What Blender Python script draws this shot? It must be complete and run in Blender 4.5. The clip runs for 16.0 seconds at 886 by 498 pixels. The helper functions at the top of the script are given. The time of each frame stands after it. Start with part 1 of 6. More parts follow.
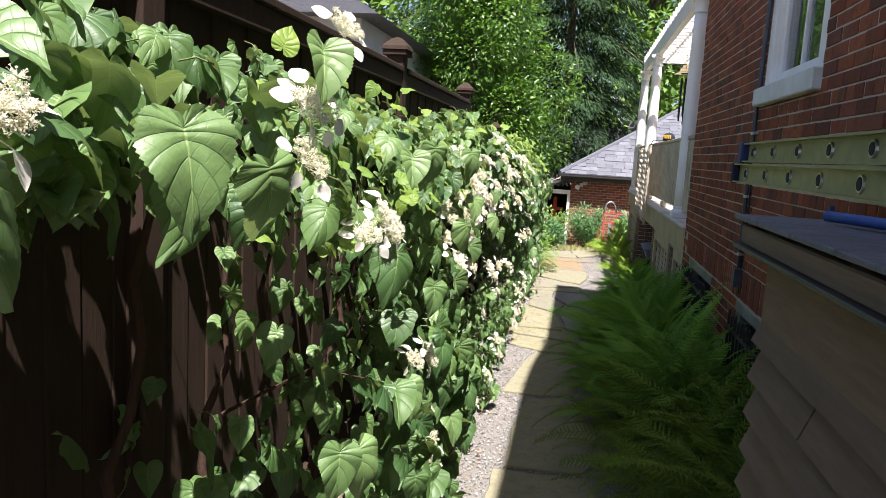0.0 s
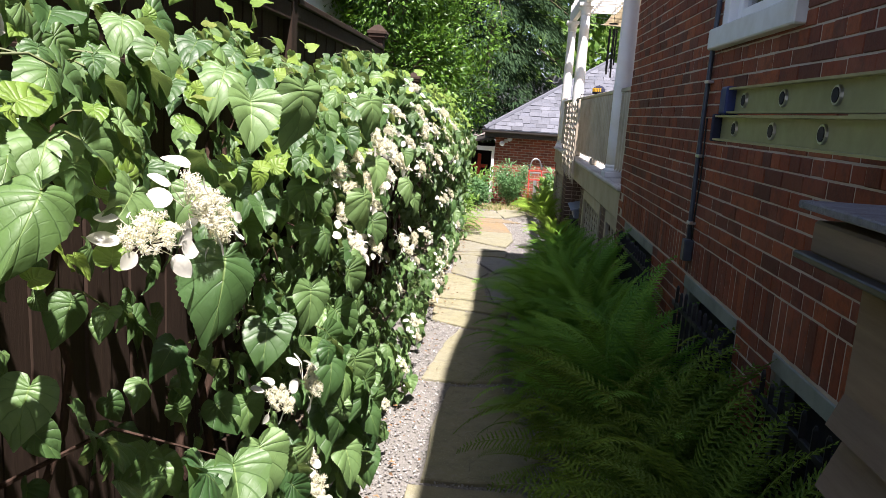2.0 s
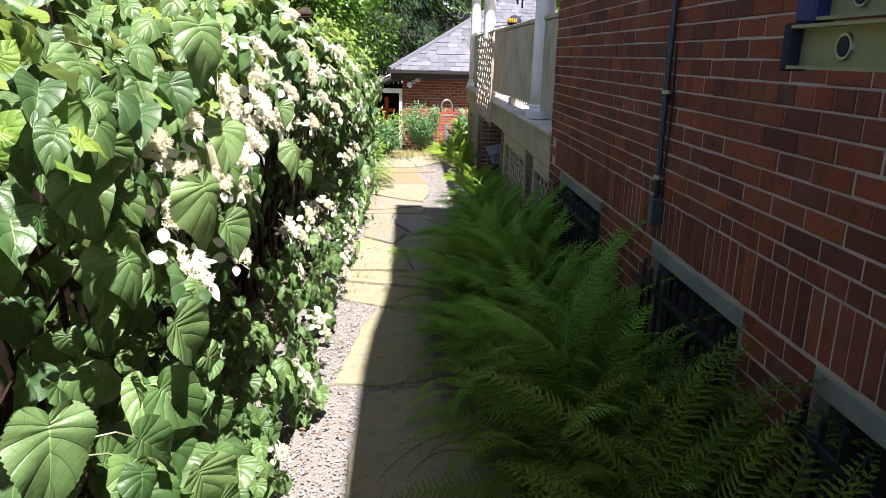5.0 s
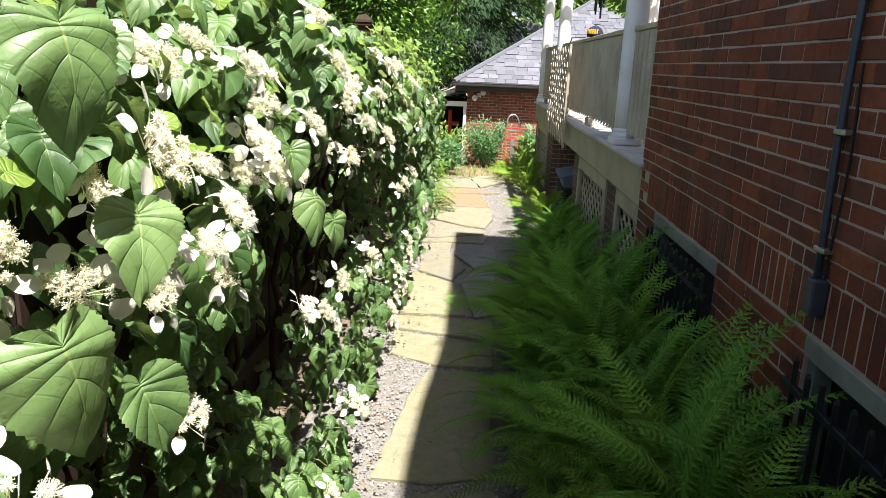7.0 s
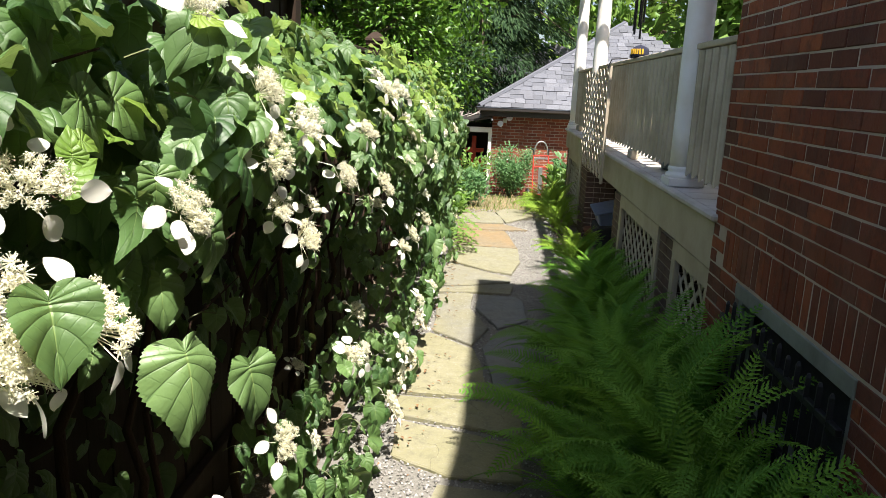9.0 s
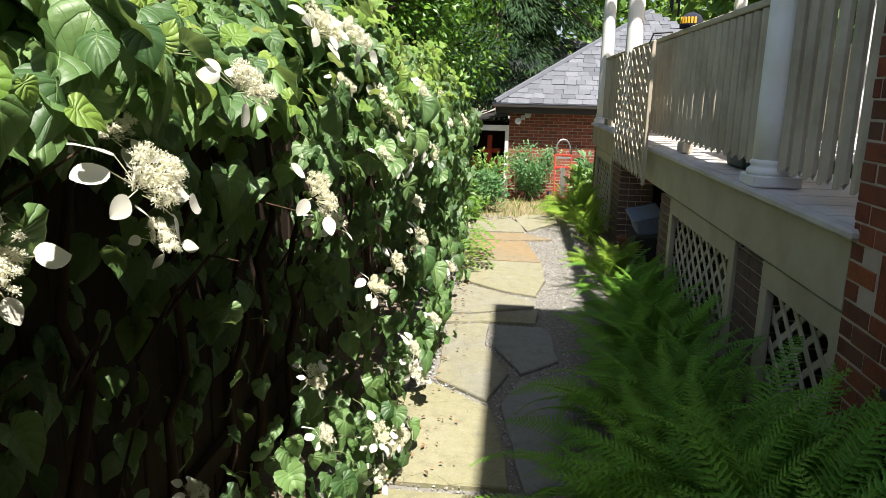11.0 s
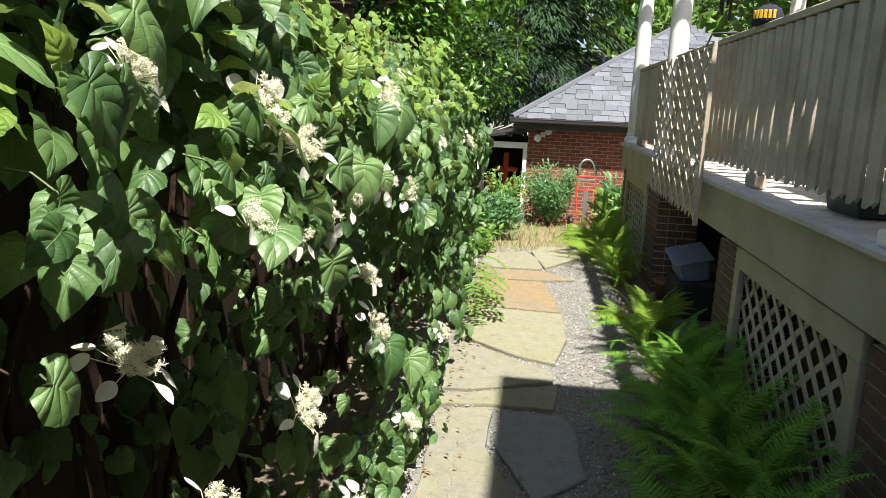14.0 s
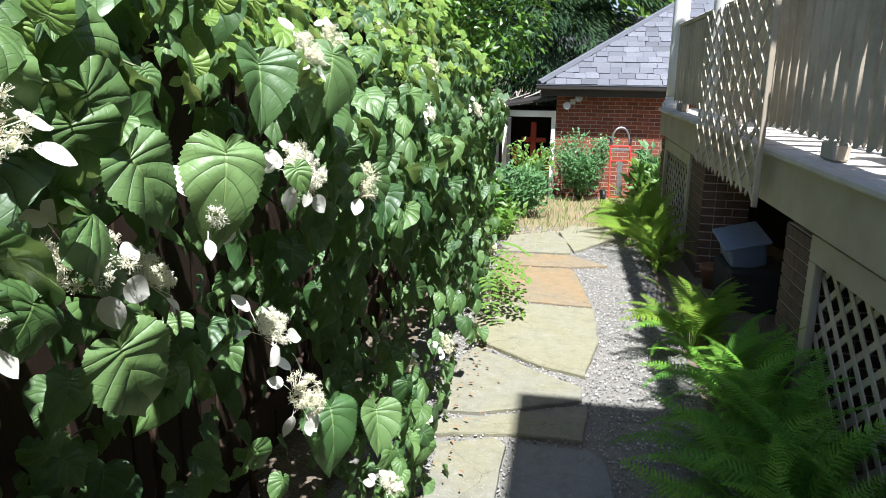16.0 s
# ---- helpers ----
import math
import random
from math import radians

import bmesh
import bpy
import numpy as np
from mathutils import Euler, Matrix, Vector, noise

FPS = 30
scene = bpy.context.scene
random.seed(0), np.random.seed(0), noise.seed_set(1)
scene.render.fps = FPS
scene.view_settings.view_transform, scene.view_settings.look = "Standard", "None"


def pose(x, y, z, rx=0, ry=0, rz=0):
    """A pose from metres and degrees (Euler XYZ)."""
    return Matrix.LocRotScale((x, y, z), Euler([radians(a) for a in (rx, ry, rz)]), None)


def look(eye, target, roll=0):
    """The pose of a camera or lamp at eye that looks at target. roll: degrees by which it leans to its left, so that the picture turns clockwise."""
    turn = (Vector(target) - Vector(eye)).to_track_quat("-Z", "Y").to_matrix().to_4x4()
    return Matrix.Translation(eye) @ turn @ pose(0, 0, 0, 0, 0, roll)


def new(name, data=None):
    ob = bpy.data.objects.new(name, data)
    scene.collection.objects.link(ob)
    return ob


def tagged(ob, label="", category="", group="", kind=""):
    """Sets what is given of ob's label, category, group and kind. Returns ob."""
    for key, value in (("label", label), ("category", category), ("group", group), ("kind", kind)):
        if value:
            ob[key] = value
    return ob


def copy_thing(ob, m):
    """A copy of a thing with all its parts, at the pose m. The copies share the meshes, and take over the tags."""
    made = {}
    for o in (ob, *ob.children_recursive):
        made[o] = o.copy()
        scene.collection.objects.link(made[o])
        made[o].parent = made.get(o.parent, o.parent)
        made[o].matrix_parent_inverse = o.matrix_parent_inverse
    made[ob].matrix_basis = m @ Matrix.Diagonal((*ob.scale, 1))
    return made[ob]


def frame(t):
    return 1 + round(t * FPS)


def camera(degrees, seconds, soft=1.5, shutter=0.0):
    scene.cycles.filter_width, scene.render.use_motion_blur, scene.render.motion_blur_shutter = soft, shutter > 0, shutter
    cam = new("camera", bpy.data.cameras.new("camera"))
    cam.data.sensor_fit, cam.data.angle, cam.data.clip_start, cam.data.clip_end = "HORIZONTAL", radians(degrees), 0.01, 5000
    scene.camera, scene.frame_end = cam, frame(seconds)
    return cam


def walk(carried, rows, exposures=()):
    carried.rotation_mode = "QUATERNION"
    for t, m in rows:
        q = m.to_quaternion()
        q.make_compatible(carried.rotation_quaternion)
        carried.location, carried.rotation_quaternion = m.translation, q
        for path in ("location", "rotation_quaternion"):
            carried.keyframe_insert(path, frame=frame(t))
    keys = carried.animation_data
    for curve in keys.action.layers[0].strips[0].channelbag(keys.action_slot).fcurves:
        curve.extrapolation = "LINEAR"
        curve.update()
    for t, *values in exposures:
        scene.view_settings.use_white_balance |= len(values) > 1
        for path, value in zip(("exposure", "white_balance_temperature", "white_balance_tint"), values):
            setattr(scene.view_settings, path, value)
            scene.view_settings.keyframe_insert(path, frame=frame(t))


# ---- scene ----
cam = camera(63.0, 16.0, soft=0.8)
PATH = [
    (0, (0.185, -1.11, 1.62), (-0.167, 0.841, 1.35), 3.4),
    (0.5, (0.18, -1.006, 1.63), (-0.23, 0.932, 1.358), 3.8),
    (1, (0.139, -0.79, 1.611), (-0.134, 1.169, 1.317), 5.7),
    (1.5, (0.115, -0.496, 1.619), (-0.076, 1.466, 1.281), 3.1),
    (2, (0.156, -0.262, 1.598), (0.018, 1.698, 1.222), 3.7),
    (2.5, (0.187, -0.096, 1.593), (0.023, 1.868, 1.251), 4.0),
    (3, (0.197, 0.089, 1.571), (0.093, 2.034, 1.113), 4.2),
    (3.5, (0.15, 0.299, 1.562), (0.194, 2.244, 1.099), 3.7),
    (4, (0.137, 0.46, 1.569), (0.213, 2.414, 1.151), 1.0),
    (4.2, (0.154, 0.53, 1.565), (0.248, 2.48, 1.13), 1.1),
    (6.3, (0.054, 1.29, 1.585), (0.134, 3.205, 1.014), 2.5),
    (6.5, (0.062, 1.406, 1.589), (0.117, 3.324, 1.027), 3.0),
    (7, (0.102, 1.71, 1.594), (0.043, 3.647, 1.098), 2.4),
    (7.5, (0.109, 1.987, 1.589), (0.06, 3.932, 1.124), 3.2),
    (8, (0.065, 2.277, 1.597), (0.053, 4.217, 1.11), 0.4),
    (8.5, (0.033, 2.487, 1.574), (-0.029, 4.433, 1.116), 2.1),
    (9, (0.096, 2.826, 1.603), (-0.033, 4.773, 1.164), 2.5),
    (9.2, (0.112, 2.966, 1.588), (0.011, 4.92, 1.173), 3.5),
    (11.3, (0.087, 4.381, 1.43), (-0.099, 6.323, 0.988), 1.2),
    (11.5, (0.096, 4.501, 1.451), (-0.057, 6.445, 1.003), 0.2),
    (12, (0.106, 4.718, 1.456), (-0.173, 6.651, 1.027), 0.7),
    (12.5, (0.143, 4.925, 1.453), (-0.274, 6.843, 1.069), 2.5),
    (13, (0.132, 5.194, 1.443), (-0.253, 7.116, 1.045), 2.8),
    (13.5, (0.068, 5.355, 1.426), (-0.202, 7.296, 1.03), 0.9),
    (14, (0.095, 5.601, 1.409), (-0.133, 7.548, 1.012), 2.5),
    (14.5, (0.159, 5.876, 1.408), (-0.175, 7.799, 0.973), 1.5),
    (15, (0.175, 6.063, 1.391), (-0.134, 7.983, 0.923), 1.1),
    (15.5, (0.156, 6.315, 1.398), (-0.198, 8.239, 0.982), 0.4),
    (16, (0.157, 6.447, 1.367), (-0.157, 8.364, 0.891), 0.9),
]
EXPOSURES = [(0.0, 1.56, 6250, 22), (2.5, 1.58, 6250, 25), (3.5, 1.66, 6250, 26), (4.2, 1.76, 6250, 26), (6.3, 1.76, 6350, 20), (7.2, 1.68, 6400, 17), (8.2, 1.52, 6500, 15), (9.2, 1.47, 6500, 15), (12.5, 1.38, 6450, 12), (14.5, 1.42, 6300, 12), (16.0, 1.46, 5750, 14)]
walk(cam, [(t, look(eye, target, roll)) for t, eye, target, roll in PATH], EXPOSURES)

# ---- light ----
TO_SUN = Vector((0.16, -0.443, 1.0)).normalized()
world = bpy.data.worlds.new("sky")
world.use_nodes = True
scene.world = world
sky = world.node_tree.nodes.new("ShaderNodeTexSky")
sky.sky_type = "NISHITA"
sky.sun_disc = False
sky.sun_elevation = math.asin(TO_SUN.z)
sky.sun_rotation = math.atan2(TO_SUN.x, TO_SUN.y)
sky.air_density, sky.dust_density = 1.0, 1.5
bg = world.node_tree.nodes["Background"]
bg.inputs["Strength"].default_value = 0.06
world.node_tree.links.new(sky.outputs["Color"], bg.inputs["Color"])
sun_data = bpy.data.lights.new("sun", "SUN")
sun_data.energy, sun_data.angle, sun_data.color = 5.0, radians(0.53), (1.0, 0.95, 0.86)
sun = new("sun", sun_data)
sun.matrix_world = look(TO_SUN * 40, (0, 0, 0))

GZ = -0.36          # level of the path
WALL = 1.35         # plane of the house's brick face
rng = random.Random(7)


# ---- materials ----
class Mat:
    """A node material with a few short ways to add nodes."""

    def __init__(self, name, rough=0.7, metal=0.0, spec=0.5):
        self.m = bpy.data.materials.new(name)
        self.m.use_nodes = True
        self.nt = self.m.node_tree
        self.b = self.nt.nodes["Principled BSDF"]
        self.b.inputs["Roughness"].default_value = rough
        self.b.inputs["Metallic"].default_value = metal
        self.b.inputs["Specular IOR Level"].default_value = spec

    def node(self, kind, **props):
        n = self.nt.nodes.new(kind)
        for k, v in props.items():
            n.inputs[k].default_value = v
        return n

    def link(self, a, b):
        self.nt.links.new(a, b)

    def coords(self, kind="Object", scale=(1, 1, 1)):
        tc = self.nt.nodes.new("ShaderNodeTexCoord")
        mp = self.nt.nodes.new("ShaderNodeMapping")
        mp.inputs["Scale"].default_value = scale
        self.link(tc.outputs[kind], mp.inputs["Vector"])
        return mp.outputs["Vector"]

    def place(self, scale=(1, 1, 1)):
        g = self.nt.nodes.new("ShaderNodeNewGeometry")
        mp = self.nt.nodes.new("ShaderNodeMapping")
        mp.inputs["Scale"].default_value = scale
        self.link(g.outputs["Position"], mp.inputs["Vector"])
        return mp.outputs["Vector"]

    def noise(self, vec, scale, detail=4.0, rough=0.6):
        n = self.node("ShaderNodeTexNoise", Scale=scale, Detail=detail, Roughness=rough)
        self.link(vec, n.inputs["Vector"])
        return n.outputs["Fac"]

    def ramp(self, fac, stops):
        r = self.nt.nodes.new("ShaderNodeValToRGB")
        e = r.color_ramp.elements
        while len(e) < len(stops):
            e.new(0.5)
        for el, (p, c) in zip(e, stops):
            el.position, el.color = p, (*c, 1)
        self.link(fac, r.inputs["Fac"])
        return r.outputs["Color"]

    def mix(self, fac, a, b, blend="MIX"):
        n = self.nt.nodes.new("ShaderNodeMix")
        n.data_type, n.blend_type = "RGBA", blend
        for sock, v in ((n.inputs[0], fac), (n.inputs[6], a), (n.inputs[7], b)):
            if hasattr(v, "node"):
                self.link(v, sock)
            elif isinstance(v, tuple):
                sock.default_value = (*v, 1)
            else:
                sock.default_value = v
        return n.outputs[2]

    def math(self, op, a, b=0.0, c=0.0):
        n = self.nt.nodes.new("ShaderNodeMath")
        n.operation = op
        for sock, v in zip(n.inputs, (a, b, c)):
            if hasattr(v, "node"):
                self.link(v, sock)
            else:
                sock.default_value = v
        return n.outputs[0]

    def random(self, island=False):
        if island:
            return self.nt.nodes.new("ShaderNodeNewGeometry").outputs["Random Per Island"]
        return self.nt.nodes.new("ShaderNodeObjectInfo").outputs["Random"]

    def color(self, c):
        if hasattr(c, "node"):
            self.link(c, self.b.inputs["Base Color"])
        else:
            self.b.inputs["Base Color"].default_value = (*c, 1)

    def bump(self, h, strength=0.3, dist=0.01):
        n = self.node("ShaderNodeBump", Strength=strength, Distance=dist)
        self.link(h, n.inputs["Height"])
        self.link(n.outputs["Normal"], self.b.inputs["Normal"])

    def roughness(self, r):
        self.link(r, self.b.inputs["Roughness"])

    def thin(self, amount, color):
        """Lets some light through a thin leaf or petal."""
        t = self.node("ShaderNodeBsdfTranslucent")
        if hasattr(color, "node"):
            self.link(color, t.inputs["Color"])
        else:
            t.inputs["Color"].default_value = (*color, 1)
        mx = self.nt.nodes.new("ShaderNodeMixShader")
        mx.inputs[0].default_value = amount
        out = self.nt.nodes["Material Output"]
        self.link(self.b.outputs[0], mx.inputs[1])
        self.link(t.outputs[0], mx.inputs[2])
        self.link(mx.outputs[0], out.inputs["Surface"])


def painted(name, c, rough=0.5, wear=0.12, grime=0.35, scale=9.0):
    """Weathered paint on wood: fine brush relief, dirt patches."""
    m = Mat(name, rough)
    p = m.place()
    big = m.noise(p, 2.3, 5, 0.65)
    fine = m.noise(m.place((scale * 3, scale * 3, scale * 0.7)), 4.0, 3)
    dirt = tuple(v * (1 - grime) * k for v, k in zip(c, (1.0, 0.96, 0.86)))
    col = m.mix(m.ramp(big, [(0.42, (0, 0, 0)), (0.72, (1, 1, 1))]), c, dirt)
    col = m.mix(m.math("MULTIPLY", fine, wear), col, tuple(v * 0.55 for v in c))
    m.color(col)
    m.roughness(m.math("MULTIPLY_ADD", big, 0.3, rough - 0.1))
    m.bump(fine, 0.15, 0.004)
    return m.m


def brick_material(name, island, dark=1.0, brown=0.0):
    m = Mat(name, 0.82, spec=0.25)
    r = m.random(island)
    tones = ((0.0, (0.12, 0.042, 0.024)), (0.2, (0.2, 0.054, 0.026)), (0.45, (0.26, 0.062, 0.025)), (0.7, (0.32, 0.078, 0.028)), (0.88, (0.4, 0.11, 0.036)), (1.0, (0.16, 0.054, 0.03)))
    base = m.ramp(r, [(p, tuple(v * dark for v in c)) for p, c in tones])
    if brown:
        base = m.mix(brown, base, (0.115, 0.095, 0.08))
    p = m.place()
    grain = m.noise(p, 55, 5, 0.7)
    stain = m.noise(p, 3.1, 4)
    blot = m.noise(p, 13, 4, 0.7)
    col = m.mix(m.math("MULTIPLY", grain, 0.5), base, (0.07, 0.03, 0.02))
    col = m.mix(m.ramp(blot, [(0.46, (0, 0, 0)), (0.68, (0.6, 0.6, 0.6))]), col, (0.07, 0.03, 0.02))
    col = m.mix(m.ramp(stain, [(0.5, (0, 0, 0)), (0.9, (0.3, 0.3, 0.3))]), col, (0.30, 0.19, 0.14))
    m.color(col)
    m.bump(m.math("MULTIPLY_ADD", blot, 1.5, grain), 0.6, 0.005)
    return m.m


def mortar_material(name, c=(0.54, 0.45, 0.35)):
    m = Mat(name, 0.95, spec=0.1)
    p = m.place()
    m.color(m.mix(m.noise(p, 8, 6), c, tuple(v * 0.55 for v in c)))
    m.bump(m.noise(p, 120, 3), 0.4, 0.004)
    return m.m


def far_brick_material(name, turn):
    """Brickwork too far away to pick its bricks apart."""
    m = Mat(name, 0.85, spec=0.2)
    g = m.nt.nodes.new("ShaderNodeNewGeometry")
    sep = m.nt.nodes.new("ShaderNodeSeparateXYZ")
    m.link(g.outputs["Position"], sep.inputs[0])
    comb = m.nt.nodes.new("ShaderNodeCombineXYZ")
    m.link(sep.outputs[turn], comb.inputs[0])
    m.link(sep.outputs[2], comb.inputs[1])
    b = m.node("ShaderNodeTexBrick", Scale=1.0, **{"Mortar Size": 0.006, "Mortar Smooth": 0.1, "Brick Width": 0.213, "Row Height": 0.073, "Bias": 0.0})
    b.inputs["Color1"].default_value = (0.3, 0.085, 0.045, 1)
    b.inputs["Color2"].default_value = (0.15, 0.045, 0.03, 1)
    b.inputs["Mortar"].default_value = (0.36, 0.32, 0.27, 1)
    m.link(comb.outputs[0], b.inputs["Vector"])
    n = m.noise(m.place(), 14, 5)
    m.color(m.mix(m.math("MULTIPLY", n, 0.45), b.outputs["Color"], (0.1, 0.05, 0.035)))
    m.bump(m.math("SUBTRACT", 1.0, b.outputs["Fac"]), 0.5, 0.008)
    return m.m


def leaf_material(name, low, high, back, island, veins=8.0, shine=0.46, thin=0.23):
    """A leaf blade with ribs: UV x runs across (0.5 is the midrib), y from stalk to tip."""
    m = Mat(name, shine, spec=0.62)
    uv = m.nt.nodes.new("ShaderNodeTexCoord").outputs["UV"]
    sep = m.nt.nodes.new("ShaderNodeSeparateXYZ")
    m.link(uv, sep.inputs[0])
    side = m.math("ABSOLUTE", m.math("MULTIPLY_ADD", sep.outputs[0], 2.0, -1.0))
    saw = m.math("FRACT", m.math("MULTIPLY", m.math("MULTIPLY_ADD", side, -0.06, sep.outputs[1]), veins))
    lateral = m.math("SUBTRACT", 1.0, m.math("MULTIPLY", m.math("MINIMUM", saw, m.math("SUBTRACT", 1.0, saw)), 17.0))
    mid = m.math("SUBTRACT", 1.0, m.math("MULTIPLY", side, 22.0))
    rib = m.math("MAXIMUM", m.math("MAXIMUM", lateral, mid), 0.0)
    across = m.math("FRACT", m.math("MULTIPLY_ADD", side, 3.6, m.math("MULTIPLY", saw, 0.8)))
    net = m.math("MAXIMUM", m.math("SUBTRACT", 1.0, m.math("MULTIPLY", m.math("MINIMUM", across, m.math("SUBTRACT", 1.0, across)), 13.0)), 0.0)
    r = m.random(island)
    p = m.place()
    blotch = m.noise(p, 38, 3)
    quilt = m.math("MULTIPLY_ADD", blotch, 0.8, m.math("SINE", m.math("MULTIPLY", saw, 3.1416)))
    rib = m.math("MAXIMUM", rib, m.math("MULTIPLY", net, 0.3))
    col = m.mix(r, low, high)
    col = m.mix(m.math("MULTIPLY", blotch, 0.4), col, tuple(v * 0.6 for v in low))
    # Side veins darkened in the colour for the shade in their grooves.
    col = m.mix(m.math("MULTIPLY", m.math("MAXIMUM", m.math("MAXIMUM", lateral, 0.0), m.math("MULTIPLY", net, 0.4)), 0.5), col, tuple(v * 0.75 for v in low))
    col = m.mix(m.math("MULTIPLY", m.math("MAXIMUM", mid, 0.0), 0.5), col, back)
    m.color(col)
    m.bump(m.math("MULTIPLY_ADD", rib, -0.5, m.math("MULTIPLY_ADD", blotch, 0.3, quilt)), 0.55, 0.003)
    m.roughness(m.math("MULTIPLY_ADD", blotch, 0.25, shine - 0.08))
    m.thin(thin, back)
    return m.m


def plain_leaf(name, low, high, island=True, thin=0.25, rough=0.5, spec=0.4):
    m = Mat(name, rough, spec=spec)
    col = m.mix(m.random(island), low, high)
    col = m.mix(m.math("MULTIPLY", m.noise(m.place(), 1.4, 3), 0.5), col, tuple(v * 0.5 for v in low))
    m.color(col)
    m.thin(thin, tuple(v * 1.3 for v in high))
    return m.m


def bark(name, c):
    m = Mat(name, 0.9, spec=0.15)
    n = m.noise(m.place((9, 9, 2)), 4, 6, 0.7)
    m.color(m.mix(n, tuple(v * 0.4 for v in c), c))
    m.bump(n, 0.8, 0.02)
    return m.m


def worn_stone(name, base, patch, speck, patches):
    """Flagstone: broad stains, mid blotches, fine grit, pale and dark specks, dirt in the hollows."""
    m = Mat(name, 0.86, spec=0.25)
    if isinstance(base, list):
        base = m.ramp(m.random(), base)
    p = m.place()
    big = m.noise(p, 1.9, 6, 0.7)
    mid = m.noise(p, 11, 6, 0.75)
    grit = m.noise(p, 85, 4, 0.75)
    spots = m.noise(p, 160, 2, 0.5)
    col = m.mix(m.ramp(big, [(0.44, (0, 0, 0)), (0.64, (patches,) * 3)]), base, patch)
    col = m.mix(m.ramp(mid, [(0.5, (0, 0, 0)), (0.72, (0.6, 0.6, 0.6))]), col, (0.1, 0.098, 0.075))
    col = m.mix(m.ramp(mid, [(0.28, (0.45, 0.45, 0.45)), (0.45, (0, 0, 0))]), col, (0.34, 0.33, 0.29))
    col = m.mix(m.math("MULTIPLY", grit, 0.5), col, (0.11, 0.105, 0.09))
    col = m.mix(m.ramp(spots, [(0.66, (0, 0, 0)), (0.7, (0.7, 0.7, 0.7))]), col, speck)
    col = m.mix(m.ramp(spots, [(0.28, (0.7, 0.7, 0.7)), (0.32, (0, 0, 0))]), col, (0.06, 0.055, 0.045))
    crack = m.node("ShaderNodeTexVoronoi", Scale=2.6)
    crack.feature = "DISTANCE_TO_EDGE"
    warp = m.node("ShaderNodeTexNoise", Scale=3.0, Detail=5.0)
    m.link(p, warp.inputs["Vector"])
    m.link(m.mix(0.22, p, warp.outputs["Color"]), crack.inputs["Vector"])
    seam = m.math("MULTIPLY", m.math("LESS_THAN", crack.outputs["Distance"], 0.0028), m.math("GREATER_THAN", big, 0.5))
    col = m.mix(m.math("MULTIPLY", seam, 0.5), col, (0.05, 0.047, 0.036))
    m.color(col)
    m.bump(m.math("MULTIPLY_ADD", mid, 1.6, m.math("MULTIPLY_ADD", big, 2.0, grit)), 0.45, 0.009)
    return m.m


def speckled(name, colors, island=True):
    m = Mat(name, 0.85, spec=0.3)
    k = len(colors) - 1
    m.color(m.ramp(m.random(island), [(i / k, c) for i, c in enumerate(colors)]))
    return m.m


def ground_material(name, a, b, c, scale=6):
    m = Mat(name, 0.95, spec=0.1)
    p = m.place()
    col = m.mix(m.noise(p, scale, 6, 0.7), a, b)
    col = m.mix(m.ramp(m.noise(p, scale * 14, 3), [(0.5, (0, 0, 0)), (0.7, (1, 1, 1))]), col, c)
    m.color(col)
    m.bump(m.noise(p, 60, 4), 0.7, 0.02)
    return m.m


def metal(name, c, rough=0.4, metallic=1.0):
    m = Mat(name, rough, metallic)
    n = m.noise(m.place(), 20, 5)
    m.color(m.mix(n, c, tuple(v * 0.65 for v in c)))
    m.roughness(m.math("MULTIPLY_ADD", n, 0.3, rough - 0.12))
    return m.m


def wood(name, c, dark, rough=0.8, axis=2):
    m = Mat(name, rough, spec=0.2)
    sc = [14.0, 14.0, 14.0]
    sc[axis] = 1.2
    n = m.noise(m.place(tuple(sc)), 3, 6, 0.7)
    col = m.mix(n, dark, c)
    col = m.mix(m.math("MULTIPLY", m.random(), 0.35), col, dark)
    m.color(col)
    m.bump(n, 0.4, 0.006)
    return m.m


M_BRICK = brick_material("red_brick", False, 0.86)
M_BRICK_REST = brick_material("red_brick_rest", True, 0.86)
M_BRICK_BROWN = brick_material("brown_brick", False, 0.6, 0.85)
M_MORTAR = mortar_material("mortar")
M_FARBRICK = far_brick_material("garage_brick", 0)
M_SIDEBRICK = far_brick_material("upper_brick", 1)
M_WHITE = painted("white_paint", (0.78, 0.78, 0.75), 0.45, 0.06, 0.12)
M_TAUPE = painted("taupe_paint", (0.37, 0.33, 0.25), 0.5, 0.1, 0.2)
M_BEIGE = painted("beige_paint", (0.47, 0.41, 0.31), 0.5, 0.2, 0.4)
M_SILL = painted("grey_white_paint", (0.62, 0.63, 0.6), 0.55, 0.12, 0.25)
M_OLDFRAME = painted("weathered_grey_green_paint", (0.23, 0.25, 0.205), 0.7, 0.25, 0.5)
M_DECK = painted("grey_deck_paint", (0.52, 0.49, 0.45), 0.6, 0.15, 0.3)

M_SIDING = painted("grey_blue_siding", (0.5, 0.54, 0.58), 0.6, 0.05, 0.15)
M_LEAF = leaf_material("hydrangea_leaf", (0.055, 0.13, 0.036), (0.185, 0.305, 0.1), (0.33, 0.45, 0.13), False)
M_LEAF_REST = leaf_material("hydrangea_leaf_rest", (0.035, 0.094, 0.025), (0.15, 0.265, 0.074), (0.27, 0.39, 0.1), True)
M_FERN = plain_leaf("fern_green", (0.088, 0.235, 0.032), (0.22, 0.42, 0.05), False, 0.2, 0.6, 0.12)
# Darker green that puts the deep shade near the wall into the colour.
M_FERN_SHADE = plain_leaf("fern_green_shaded", (0.07, 0.13, 0.016), (0.17, 0.26, 0.03), False, 0.15, 0.6, 0.1)
